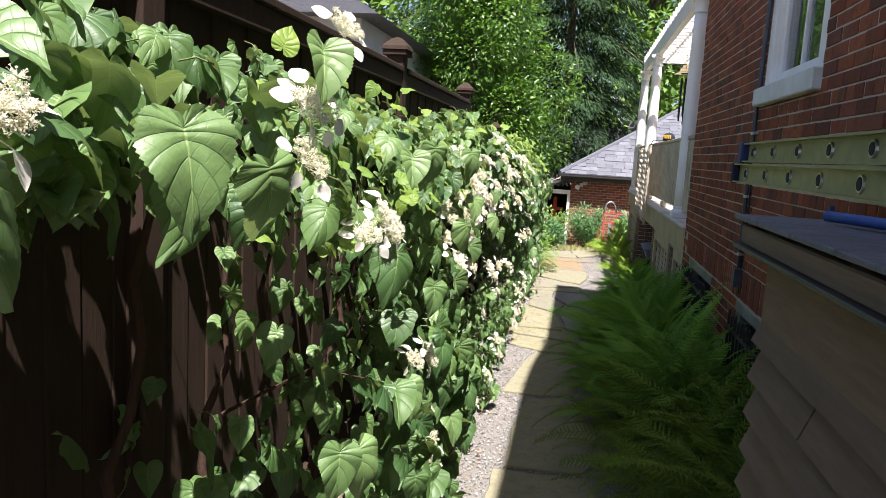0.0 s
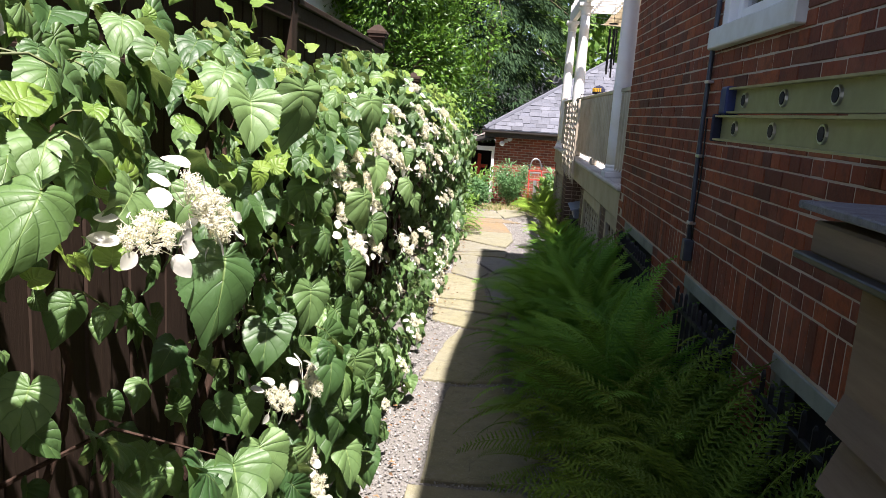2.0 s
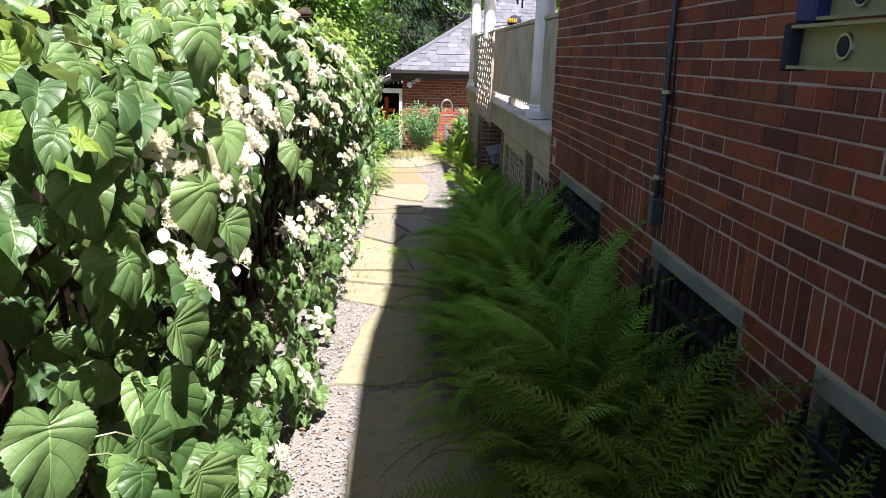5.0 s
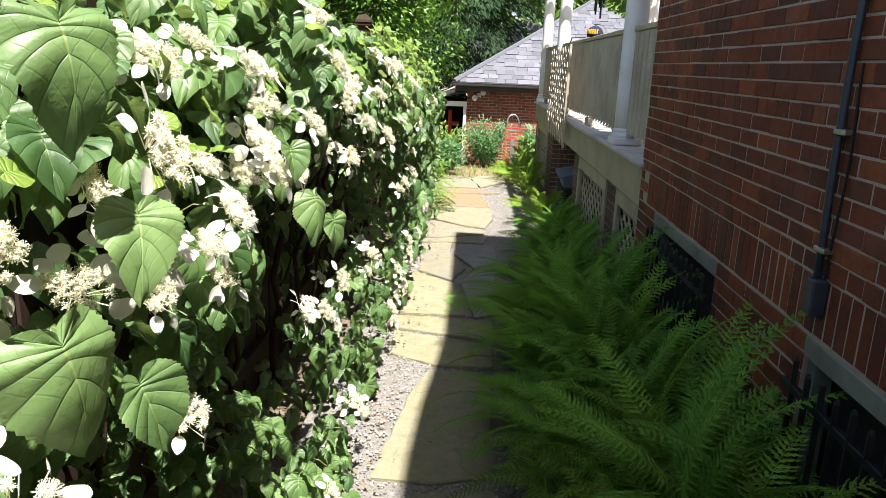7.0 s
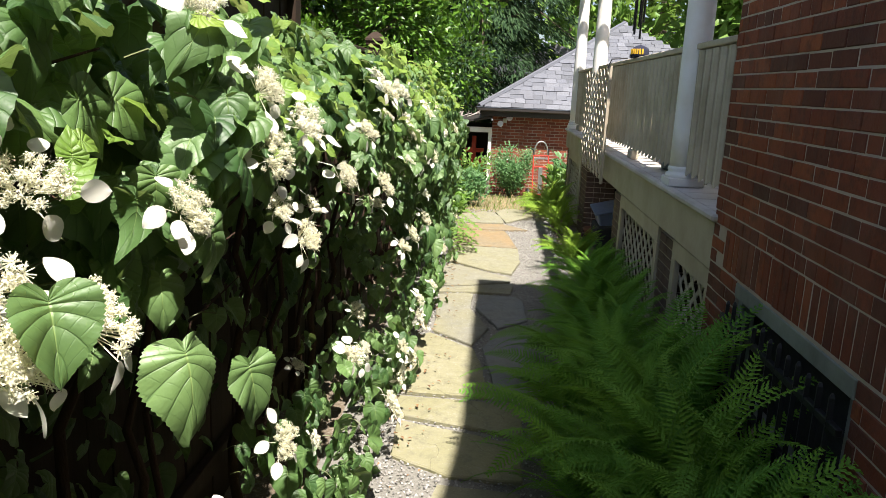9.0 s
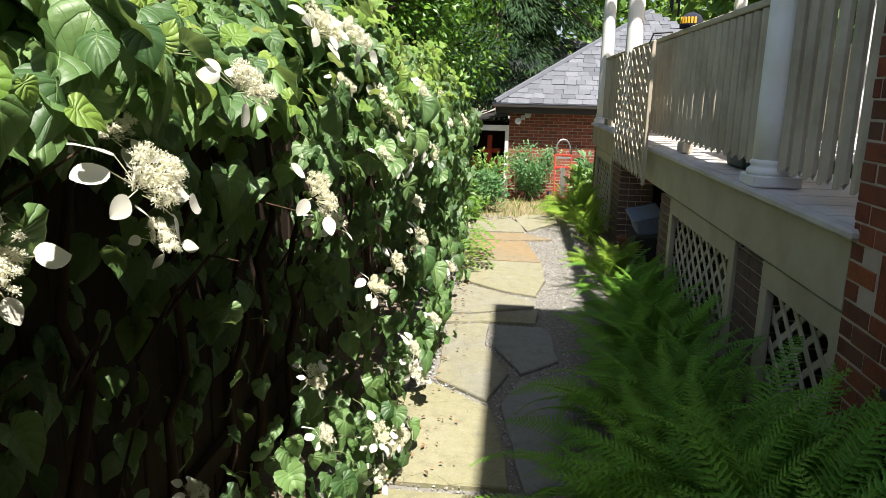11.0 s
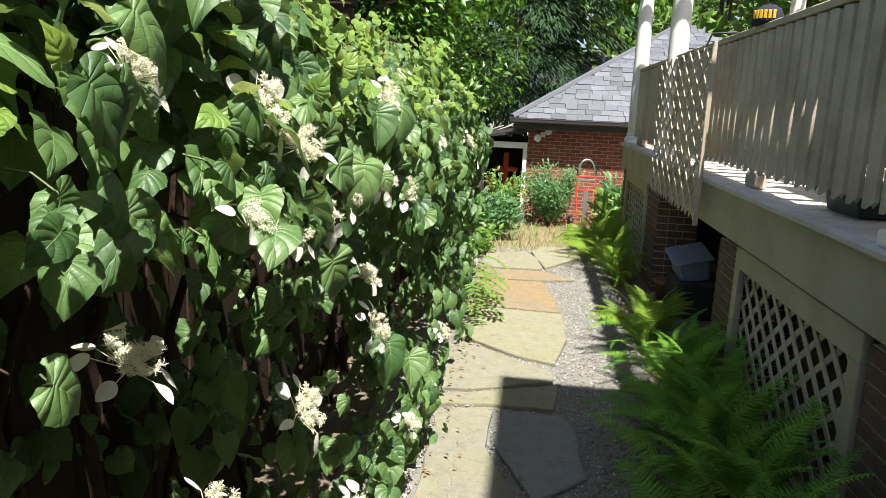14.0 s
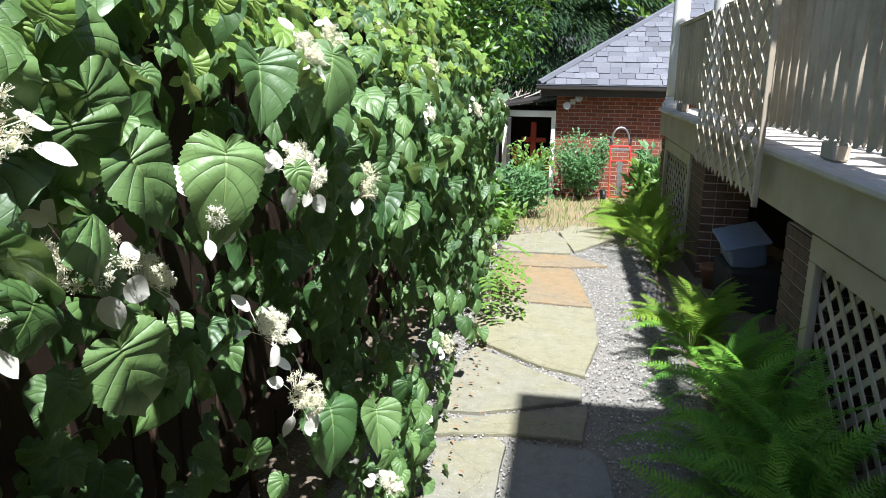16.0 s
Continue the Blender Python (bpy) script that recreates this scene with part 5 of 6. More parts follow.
def flower_template(seed):
    """A flat cream flower head: tufts of fine stamens on a branching stalk, ringed by a few large sepals."""
    r = random.Random(seed)
    bm = bmesh.new()
    tufts = []
    for k in range(48):
        a, d = r.uniform(0, 6.283), 0.054 * math.sqrt(r.random())
        tufts.append(Vector((d * math.cos(a) * 1.3, d * math.sin(a) * 0.95, r.uniform(-0.01, 0.016) - 2.2 * d * d)))
    for c in tufts:
        tube([c * 0.35 + Vector((0, 0, -0.035)), c], 0.001, 3, bm)
        rad = r.uniform(0.01, 0.017)
        for j in range(32):
            d = Vector((r.gauss(0, 1), r.gauss(0, 1), r.gauss(0.6, 0.8))).normalized()
            s = d.cross(Vector((r.random(), r.random(), 0.3))).normalized() * 0.001
            e = c + d * rad * r.uniform(0.6, 1.2)
            bm.faces.new([bm.verts.new(p) for p in (c + s, c - s, e - s * 0.7, e + s * 0.7)])
            g = d.cross(s).normalized() * 0.0018
            bm.faces.new([bm.verts.new(p) for p in (e + s * 1.9, e + g, e - s * 1.9, e - g)])
    me = bpy.data.meshes.new(f"florets_{seed}")
    sepals = []
    n = r.randint(5, 8)
    for k in range(n):
        a = 6.283 * k / n + r.uniform(-0.35, 0.35)
        d = r.uniform(0.048, 0.075)
        at = Vector((d * math.cos(a) * 1.25, d * math.sin(a), r.uniform(-0.035, 0.0)))
        tube([at * 0.2 + Vector((0, 0, -0.035)), at], 0.0012, 3, bm)
        out = Vector((math.cos(a) + r.uniform(-0.5, 0.5), math.sin(a) + r.uniform(-0.5, 0.5), r.uniform(-0.75, 0.1)))
        sepals.append(frame_of(at, out, Vector((r.uniform(-0.6, 0.6), r.uniform(-0.6, 0.6), 1)), r.uniform(0.042, 0.07), r.uniform(0.85, 1.1)))
    bm.to_mesh(me)
    bm.free()
    me.materials.append(M_FLORET)
    return me, sepals


def sepal_data(k):
    """An egg-shaped white sepal with a short point, cupped and wavy."""
    verts, faces = [], []
    rows = (0.0, 0.1, 0.25, 0.42, 0.6, 0.76, 0.9, 1.0)
    cup, roll = (0.5, -0.35, 0.15)[k], (0.12, 0.3, -0.1)[k]
    for v in rows:
        w = 0.39 * math.sin(math.pi * (0.03 + 0.965 * v) ** 0.85) ** 0.72
        for s in (-1, -0.5, 0, 0.5, 1):
            verts.append((s * w, v, cup * (s * w) ** 2 - roll * v * v + 0.025 * math.sin(5 * v + 2 * s + k)))
    for i in range(len(rows) - 1):
        for j in range(4):
            a = i * 5 + j
            faces.append((a, a + 1, a + 6, a + 5))
    return single("sepal", (verts, faces, None), M_SEPAL)


SEPALS = [sepal_data(k) for k in range(3)]
HEADS = [flower_template(s) for s in range(6)]


def flower(at, up, size, k, spin):
    me, sepals = HEADS[k % 6]
    f = new("flower_head", me)
    f.parent = vine_ob
    z = Vector(up).normalized()
    x = z.cross(Vector((0.2, 1, 0.1))).normalized()
    m = Matrix.Translation(at) @ Matrix((x, z.cross(x), z)).transposed().to_4x4() @ pose(0, 0, 0, 0, 0, spin) @ Matrix.Diagonal((size, size, size, 1))
    f.matrix_local = vine_inv @ m
    for j, s in enumerate(sepals):
        o = new("sepal", SEPALS[(j + k) % 3])
        o.parent = f
        o.matrix_local = s


BLOOMS = [(-0.52, 1.65), (0.34, 1.7), (0.32, 1.59), (1.04, 1.37), (0.52, 1.89), (0.78, 1.39), (0.98, 1.41), (2.39, 1.09), (1.47, 0.84), (1.72, 0.55), (1.9, 0.36), (2.05, 0.18), (1.8, 0.76), (2.2, 0.02), (1.6, 0.2), (3.37, 0.03), (2.81, 1.45), (3.14, 1.29), (2.82, 1.0), (3.28, 1.58), (4.06, 0.75),
          (3.76, 0.86), (3.93, 1.72), (3.89, 1.41), (3.62, 1.32), (3.47, 1.32), (4.37, 0.77), (4.28, 1.59), (4.58, 1.51), (5.07, 1.32), (4.59, 1.22),
          (5.25, 0.65), (5.87, 1.19), (5.42, 1.44), (7.07, 0.73), (5.91, 1.58), (6.6, 0.76), (7.61, 0.16), (6.26, 1.58), (7.85, 1.17), (7.9, 1.41), (7.15, 1.16), (7.02, 1.32),
          (6.98, 1.16), (8.33, 1.08), (7.48, 1.17), (7.66, 0.9), (7.82, 0.69), (4.2, -0.05), (4.7, 0.1), (5.0, -0.1), (6.3, 0.0), (6.7, 0.15), (6.5, -0.15), (7.2, -0.1), (7.6, 0.05), (8.0, -0.15), (8.6, 0.0), (9.2, -0.1), (9.8, 0.05)]


def flowers():
    r = random.Random(5)
    n = 0
    for y, z in BLOOMS:
        flower((-0.36, y, z), (r.uniform(0.6, 1.0), r.uniform(-0.5, 0.1), r.uniform(0.3, 0.8)), r.uniform(0.62, 0.82), n, r.uniform(0, 360))
        n += 1
    while n < 118:
        y = r.uniform(2.5, 13.4)
        if y > 8.5 and r.random() < 0.4:
            continue
        h = r.choice((r.uniform(1.5, 2.05), r.uniform(1.3, 2.0), r.uniform(0.1, 0.7) if y > 5 else r.uniform(1.5, 2.0)))
        z = GZ + h
        x, top = vine_face(y, z)
        if h > top:
            continue
        up = Vector((r.uniform(0.5, 1.0), r.uniform(-0.55, 0.15), r.uniform(0.25, 0.9)))
        flower((x + r.uniform(0.0, 0.06), y, z), up, r.uniform(0.56, 0.84), n, r.uniform(0, 360))
        n += 1


flowers()


def frond_data(name, seed, mat, e0, e1, pairs=24, half=0.15, plump=1.0, start=0.3):
    """A fern frond 1 long: a midrib that leaves the crown at e0 degrees and ends at e1, with toothed leaflets in one plane."""
    r = random.Random(seed)
    steps = 40
    pts, p = [Vector((0, 0, 0))], Vector((0, 0, 0))
    sway = r.uniform(-0.25, 0.25)
    for i in range(steps):
        t = (i + 0.5) / steps
        e, a = radians(e0 + (e1 - e0) * t ** 1.25), sway * t
        p = p + Vector((math.sin(a) * math.cos(e), math.cos(a) * math.cos(e), math.sin(e))) / steps
        pts.append(p)

    def spine(s):
        u = max(0.0, min(steps - 1e-6, s * steps))
        k = int(u)
        return pts[k].lerp(pts[k + 1], u - k)

    verts, faces = [], []
    for i in range(13):
        q = spine(i / 12)
        w = 0.005 * (1 - 0.8 * i / 12)
        verts += [(q.x - w, q.y, q.z), (q.x, q.y, q.z + w), (q.x + w, q.y, q.z)]
        if i:
            k = 3 * i
            faces += [(k - 3, k - 2, k + 1, k), (k - 2, k - 1, k + 2, k + 1)]
    gap = (1 - start) / pairs
    for i in range(pairs):
        q = (i + 0.5) / pairs
        s = start + (1 - start) * q
        along = (spine(s + 0.02) - spine(s - 0.03)).normalized()
        across = along.cross(Vector((0, 0, 1))).normalized()
        up = across.cross(along)
        long = half * min(1.0, 0.42 + 1.75 * q) * (1 - q) ** 0.72 + 0.006
        for side in (-1, 1):
            d = (across * side + along * (0.3 + 0.35 * q + r.uniform(-0.06, 0.06)) + up * r.uniform(0.0, 0.16)).normalized()
            cross = (along - d * along.dot(d)).normalized()
            n = 2 * max(2, round(long / 0.02))
            wide = gap * 0.5 * plump * (0.75 + 0.25 * (1 - q))
            root = len(verts)
            o = spine(s + r.uniform(-0.15, 0.15) * gap)
            for j in range(n + 1):
                t = j / n
                c = o + d * long * t - up * long * (0.16 * t * t)
                w = wide * (1 - t) ** 0.45 * (1.0 if j % 2 else 0.42)
                verts += [tuple(c - cross * w + d * 0.003), tuple(c - up * 0.002), tuple(c + cross * w + d * 0.006)]
                if j:
                    k = root + 3 * j
                    faces += [(k - 3, k - 2, k + 1, k), (k - 2, k - 1, k + 2, k + 1)]
    return single(name, (verts, faces, None), mat, False)


ARCHES = ((74, -24), (68, -40), (80, 0), (60, -14), (76, -36))
FRONDS = [frond_data(f"frond_{k}", k, M_FERN, a, b, 28, 0.135, 1.05) for k, (a, b) in enumerate(ARCHES)]
FRONDS_TALL = [frond_data(f"tall_frond_{k}", k + 20, M_FERN, a, b, 31, 0.1, 1.0, 0.36) for k, (a, b) in enumerate(((84, -2), (80, -24), (86, 16), (78, -40)))]
FRONDS_COMB = [frond_data(f"comb_frond_{k}", k + 40, M_FERN_SHADE, a, b, 26, 0.095, 0.72, 0.42) for k, (a, b) in enumerate(((84, -22), (86, 0), (80, -42), (82, -32)))]
FRONDS_SUN = [frond_data(f"sun_frond_{k}", k + 9, M_FERN_SUN, a, b, 25, 0.14, 1.0) for k, (a, b) in enumerate(((72, -28), (78, -6), (84, 10)))]


def fern(x, y, size, n, r, data, label="lush green fern with arching lacy fronds"):
    f = tagged(empty("fern", (x, y, level(y) - 0.05)), label, "fern", "ferns along the house")
    turn = r.uniform(0, 360)
    for k in range(n):
        a = turn + 137.5 * k + r.uniform(-14, 14)
        s = size * r.uniform(0.72, 1.12)
        m = pose(0, 0, 0, 0, 0, a) @ pose(0, 0.015, 0, r.uniform(-16, 16), r.uniform(-34, 34), 0)
        reach = x + 0.75 * s * -math.sin(radians(a))
        if reach > 1.32:
            # fronds that meet the wall stand steeper
            m = pose(0, 0, 0, 0, 0, a) @ pose(0, 0, 0, min(38, 70 * (reach - 1.32) / s), 0, 0)
        o = new("frond", data[k % len(data)])
        o.parent = f
        o.matrix_local = m @ Matrix.Diagonal((s, s, s, 1))


def ferns():
    r = random.Random(11)
    y = 1.7
    while y < 8.3:
        left = 0.98 if y < 2.6 else 0.9 if y < 3.4 else 0.74 if y < 4.1 else 0.64 if y < 7.2 else 0.8
        x = left + r.uniform(-0.04, 0.06)
        while x < 1.25:
            comb = r.random() < (0.9 if y < 3.4 else 0.35 if y < 4.2 else 0.05)
            at = min(1.0, (x - left) / 0.4)
            if comb:
                fern(x, y + r.uniform(-0.1, 0.1), r.uniform(0.88, 1.02) + 0.1 * at, r.randint(13, 16), r, FRONDS_COMB, "fern with narrow comb-like fronds in shade-darkened green")
            else:
                size = r.uniform(0.7, 0.82) + 0.2 * at * (1 if y < 6.8 else 0.3)
                fern(x, y + r.uniform(-0.1, 0.1), size, r.randint(14, 18), r, FRONDS_TALL + FRONDS[:2] if at > 0.6 else FRONDS)
            x += 0.25
        y += 0.29
    # Comb fronds here carry the green darkened for shade.
    for i in range(10):
        fern(1.14 + r.uniform(-0.06, 0.02), 1.95 + 0.27 * i, r.uniform(1.15, 1.32), 11, r, FRONDS_COMB if i < 7 else FRONDS_TALL, "tall fern against the brick wall")
    for i in range(6):
        fern(1.23, 1.75 + 0.26 * i, r.uniform(1.15, 1.3), 10, r, FRONDS_COMB, "tall fern against the brick wall")
    for i in range(9):
        fern(1.15 + r.uniform(-0.06, 0.02), 4.6 + 0.29 * i, r.uniform(1.05, 1.2), 10, r, FRONDS_TALL, "tall green fern against the brick wall")
    for x, y, s in ((0.94, 8.45, 0.66), (1.15, 8.6, 0.8), (0.9, 8.85, 0.66), (1.14, 9.05, 0.82), (0.96, 9.3, 0.72), (1.16, 9.55, 0.76), (1.0, 9.85, 0.72), (1.18, 10.1, 0.74), (1.06, 10.35, 0.64)):
        fern(x + 0.05, y, s * 0.93, 22, r, FRONDS + FRONDS_TALL[:1])
    fern(1.04, 11.05, 0.64, 32, r, FRONDS_SUN + FRONDS[:1], "yellow-green fern with upright lacy fronds")
    fern(1.2, 11.3, 0.6, 26, r, FRONDS_SUN + FRONDS[:1], "yellow-green fern with upright lacy fronds")
    for x, y, s in ((1.12, 13.2, 0.55), (1.1, 13.6, 0.7), (1.08, 14.3, 0.85), (1.12, 15.0, 0.9), (1.0, 15.2, 0.75)):
        fern(x, y, s, 24, r, FRONDS_SUN, "sunlit yellow-green fern by the path's end")


ferns()


# ---- trees ----
def small_leaf(fold=0.25):
    return [(0, 0, 0), (-0.24, 0.45, fold * 0.3), (0, 0.5, 0), (0.24, 0.45, fold * 0.3), (0, 1.0, -0.1)], [(0, 2, 1), (0, 3, 2), (1, 2, 4), (2, 3, 4)], None


def tree(name, x, y, height, radius, low, mat, leaves, size, r, label, lobes=26, taper=0.9, droop=0.0):
    """A trunk, limbs that fork, and a crown of small leaves in uneven clumps round the limb ends."""
    t = tagged(empty(name, (x, y, level(y) - 0.1)), label, "tree")
    n = 9
    trunk = [Vector((0.12 * math.sin(1.1 * i + x), 0.12 * math.cos(0.9 * i + y) - 0.12, height * 0.9 * i / (n - 1))) for i in range(n)]
    part("trunk", tube(trunk, [0.045 * radius * (1.6 - 1.35 * i / (n - 1)) + 0.01 for i in range(n)], 8), M_BARK, t, smooth=True)
    clumps = []
    for k in range(lobes):
        f = (k + 0.5) / lobes
        z = low + (height - low) * f
        shape = math.sin(math.pi * min(1.0, 0.18 + 0.82 * f) ** taper) ** 0.7
        a = k * 2.399 + r.uniform(-0.4, 0.4)
        d = radius * shape * r.uniform(0.5, 0.92)
        end = Vector((d * math.cos(a), d * math.sin(a), z - droop * d))
        start = trunk[min(n - 1, max(1, int(n * 0.85 * z / height)))]
        part("limb", tube([start, (start + end) / 2 + Vector((0, 0, 0.12 * d)), end], [0.02 * radius, 0.012 * radius, 0.004], 5), M_BARK, t)
        clumps.append((end, radius * r.uniform(0.3, 0.5)))
        clumps.append((end * 0.6 + Vector((0, 0, 0.4 * z)), radius * r.uniform(0.28, 0.42)))
    places = []
    for k in range(leaves):
        c, rad = clumps[k % len(clumps)]
        d = Vector((r.gauss(0, 1), r.gauss(0, 1), r.gauss(0, 1))).normalized()
        p = c + d * rad * r.uniform(0.45, 1.05) ** 0.6
        tip = (d + Vector((r.uniform(-0.8, 0.8), r.uniform(-0.8, 0.8), r.uniform(-0.9, 0.5) - droop))).normalized()
        nrm = (d + Vector((r.uniform(-0.6, 0.6), r.uniform(-0.6, 0.6), 0.7))).normalized()
        places.append(frame_of(p, tip, nrm, size * r.uniform(0.7, 1.3)))
    tagged(joined("crown", small_leaf(), places, mat, t), kind="stuff")
    return t


def conifer(name, x, y, height, radius, r, label, sprays=9000):
    """A dense dark evergreen with drooping feathery branches."""
    t = tagged(empty(name, (x, y, level(y) - 0.1)), label, "tree")
    part("trunk", tube([(0, 0, 0), (0.1, 0, height * 0.5), (0, 0, height)], [0.22, 0.14, 0.03], 9), M_BARK, t)
    places = []
    boughs = 150
    per = sprays // boughs
    for k in range(boughs):
        f = (k + 0.5) / boughs
        z = 0.8 + (height - 0.8) * f
        reach = radius * (1 - f) ** 0.75 * r.uniform(0.75, 1.1) + 0.3
        a = k * 2.399 + r.uniform(-0.3, 0.3)
        out = Vector((math.cos(a), math.sin(a), 0))
        side = Vector((-out.y, out.x, 0))
        pts = [Vector((0, 0, z)), out * reach * 0.5 + Vector((0, 0, z + 0.12 * reach)), out * reach + Vector((0, 0, z - 0.22 * reach))]
        if k % 3 == 0:
            part("bough", tube(pts, [0.035, 0.02, 0.006], 4), M_BARK, t)
        for j in range(per):
            s = r.uniform(0.2, 1.0)
            p = out * reach * s + Vector((0, 0, z + 0.24 * reach * s - 0.46 * reach * s * s))
            w = 0.42 * reach * (1.1 - s) + 0.12
            off = r.uniform(-1, 1)
            p += side * w * off + Vector((0, 0, r.uniform(-0.22, 0.1)))
            tip = out * 0.8 + side * off * 0.9 + Vector((0, 0, -0.55 + r.uniform(-0.3, 0.3)))
            places.append(frame_of(p, tip, Vector((r.uniform(-0.4, 0.4), r.uniform(-0.4, 0.4), 1)), r.uniform(0.12, 0.28), 0.5))
    tagged(joined("crown", small_leaf(), places, mat=M_CONIFER, parent=t), kind="stuff")
    return t


tr = random.Random(3)
tree("evergreen_tree", -2.05, 13.6, 7.2, 1.7, 0.5, M_HOLLY, 62000, 0.095, tr, "dense bright green broadleaf evergreen tree", 30, 0.75)
tree("evergreen_tree", -2.2, 16.4, 5.0, 1.3, 0.2, M_HOLLY, 24000, 0.09, tr, "bushy bright green evergreen by the fence", 18, 0.75)
conifer("conifer", -0.6, 26.5, 15.0, 4.5, tr, "tall dark conifer with drooping feathery boughs", 84000)
conifer("conifer", -4.8, 24.0, 13.0, 3.2, tr, "dark conifer behind the lean-to", 24000)
for bx, by, bh, br in ((3.5, 40, 15, 5.5), (9, 46, 16, 6), (-5, 48, 18, 6.5), (-12, 34, 15, 5.5), (14, 38, 14, 5.5), (8.5, 27, 11, 3.6), (-14, 20, 13, 4.5), (20, 30, 14, 5)):
    tree("broadleaf_tree", bx, by, bh, br, 2.0, M_BROAD, 9000, 0.5, tr, "tall light green broadleaf tree in the distance", 24, 0.9)


def shrub(name, x, y, height, radius, mat, leaves, size, r, label, category="shrub", flowers=0):
    s = tagged(empty(name, (x, y, level(y) - 0.05)), label, category)
    ends = []
    for k in range(12):
        a, d = k * 2.399, radius * math.sqrt(r.random())
        end = Vector((d * math.cos(a), d * math.sin(a), height * r.uniform(0.55, 0.95)))
        part("stalk", tube([(0.1 * end.x, 0.1 * end.y, 0), end * 0.55 + Vector((0, 0, 0.1 * height)), end], [0.014, 0.009, 0.003], 5), M_GREENSTEM, s)
        ends.append(end)
    places = []
    for k in range(leaves):
        e = ends[k % 12]
        t = r.uniform(0.3, 1.05)
        p = Vector((e.x * t, e.y * t, e.z * t)) + Vector((r.gauss(0, 0.16), r.gauss(0, 0.16), r.gauss(0, 0.1))) * radius * 1.2
        p.z = max(0.03, p.z)
        tip = Vector((p.x + r.uniform(-0.4, 0.4), p.y + r.uniform(-0.4, 0.4), r.uniform(-0.2, 0.9)))
        places.append(frame_of(p, tip, Vector((r.uniform(-0.5, 0.5), r.uniform(-0.9, 0.2), 0.8)), size * r.uniform(0.7, 1.3)))
    tagged(joined("leaves", small_leaf(), places, mat, s), kind="stuff")
    for k in range(flowers):
        e = ends[k % 12] * r.uniform(0.8, 1.1)
        part("bloom", lathe([(0.004, -0.01), (0.022, 0.0), (0.018, 0.016), (0.004, 0.02)], 7, m=Matrix.Translation(e + Vector((r.uniform(-0.1, 0.1), -0.08, 0.03)))), M_SEPAL, s)


shrub("rose_bush", 0.5, 19.9, 1.25, 0.52, M_HERB, 4200, 0.07, tr, "leafy rose bush against the garage wall", flowers=5)
shrub("herb_clump", -0.45, 16.9, 0.75, 0.5, M_HERB, 1800, 0.09, tr, "bushy grey-green herb clump beside the path", "herb")
shrub("herb_clump", -0.75, 15.6, 0.8, 0.45, M_HERB, 1500, 0.09, tr, "bushy green perennial by the fence", "herb")
shrub("herb_clump", -0.35, 18.4, 1.05, 0.35, M_BROAD, 900, 0.09, tr, "tall leafy perennial before the lean-to", "herb")
shrub("lily_clump", 1.75, 18.6, 1.0, 0.4, M_HERB, 700, 0.2, tr, "tall strappy green lily clump", "lily")
shrub("lily_clump", 1.5, 17.3, 0.8, 0.35, M_BROAD, 600, 0.18, tr, "strappy green lily leaves beside the porch", "lily")
shrub("creeper", -0.55, 14.3, 0.45, 0.35, M_BROAD, 500, 0.09, tr, "light green creeper spilling on the path", "creeper")


def seedling(x, y, r):
    """A tree seedling with feathered leaves of oval leaflets that leans out of the vine."""
    s = tagged(empty("tree_seedling", (x, y, level(y) - 0.02)), "bright green seedling with feathered leaves over the path", "seedling")
    part("stalk", tube([(0, 0, 0), (0.03, -0.02, 0.2), (0.05, -0.03, 0.42)], [0.006, 0.005, 0.003], 6), M_GREENSTEM, s)
    blade = ([(0, 0, 0), (-0.2, 0.3, 0.05), (0, 0.35, 0), (0.2, 0.3, 0.05), (-0.19, 0.65, 0.03), (0, 0.7, -0.02), (0.19, 0.65, 0.03), (0, 1, -0.08)],
             [(0, 2, 1), (0, 3, 2), (1, 2, 5, 4), (2, 3, 6, 5), (4, 5, 7), (5, 6, 7)], None)
    leaflet = single("leaflet", blade, M_BROAD)
    for k in range(7):
        z = 0.12 + 0.05 * k
        a = radians(-60 + 38 * (k % 4) + r.uniform(-15, 15))
        out = Vector((math.cos(a), math.sin(a), 0))
        base = Vector((0.12 * z, -0.08 * z, z))
        pts = [base + out * 0.32 * t + Vector((0, 0, 0.08 * t - 0.2 * t * t)) for t in (0, 0.25, 0.5, 0.75, 1.0)]
        leaf = part("leaf", tube(pts, [0.003, 0.0025, 0.002, 0.002, 0.001], 4), M_GREENSTEM, s)
        side = Vector((-out.y, out.x, 0))
        for i in range(6):
            t = 0.25 + 0.14 * i
            p = base + out * 0.32 * t + Vector((0, 0, 0.08 * t - 0.2 * t * t))
            for d in (-1, 1):
                o = new("leaflet", leaflet)
                o.parent = leaf
                o.matrix_local = frame_of(p, side * d + out * 0.35 + Vector((0, 0, -0.2)), (0.1 * d, -0.2, 1), 0.075)


seedling(-0.42, 12.1, tr)
seedling(-0.4, 11.5, tr)


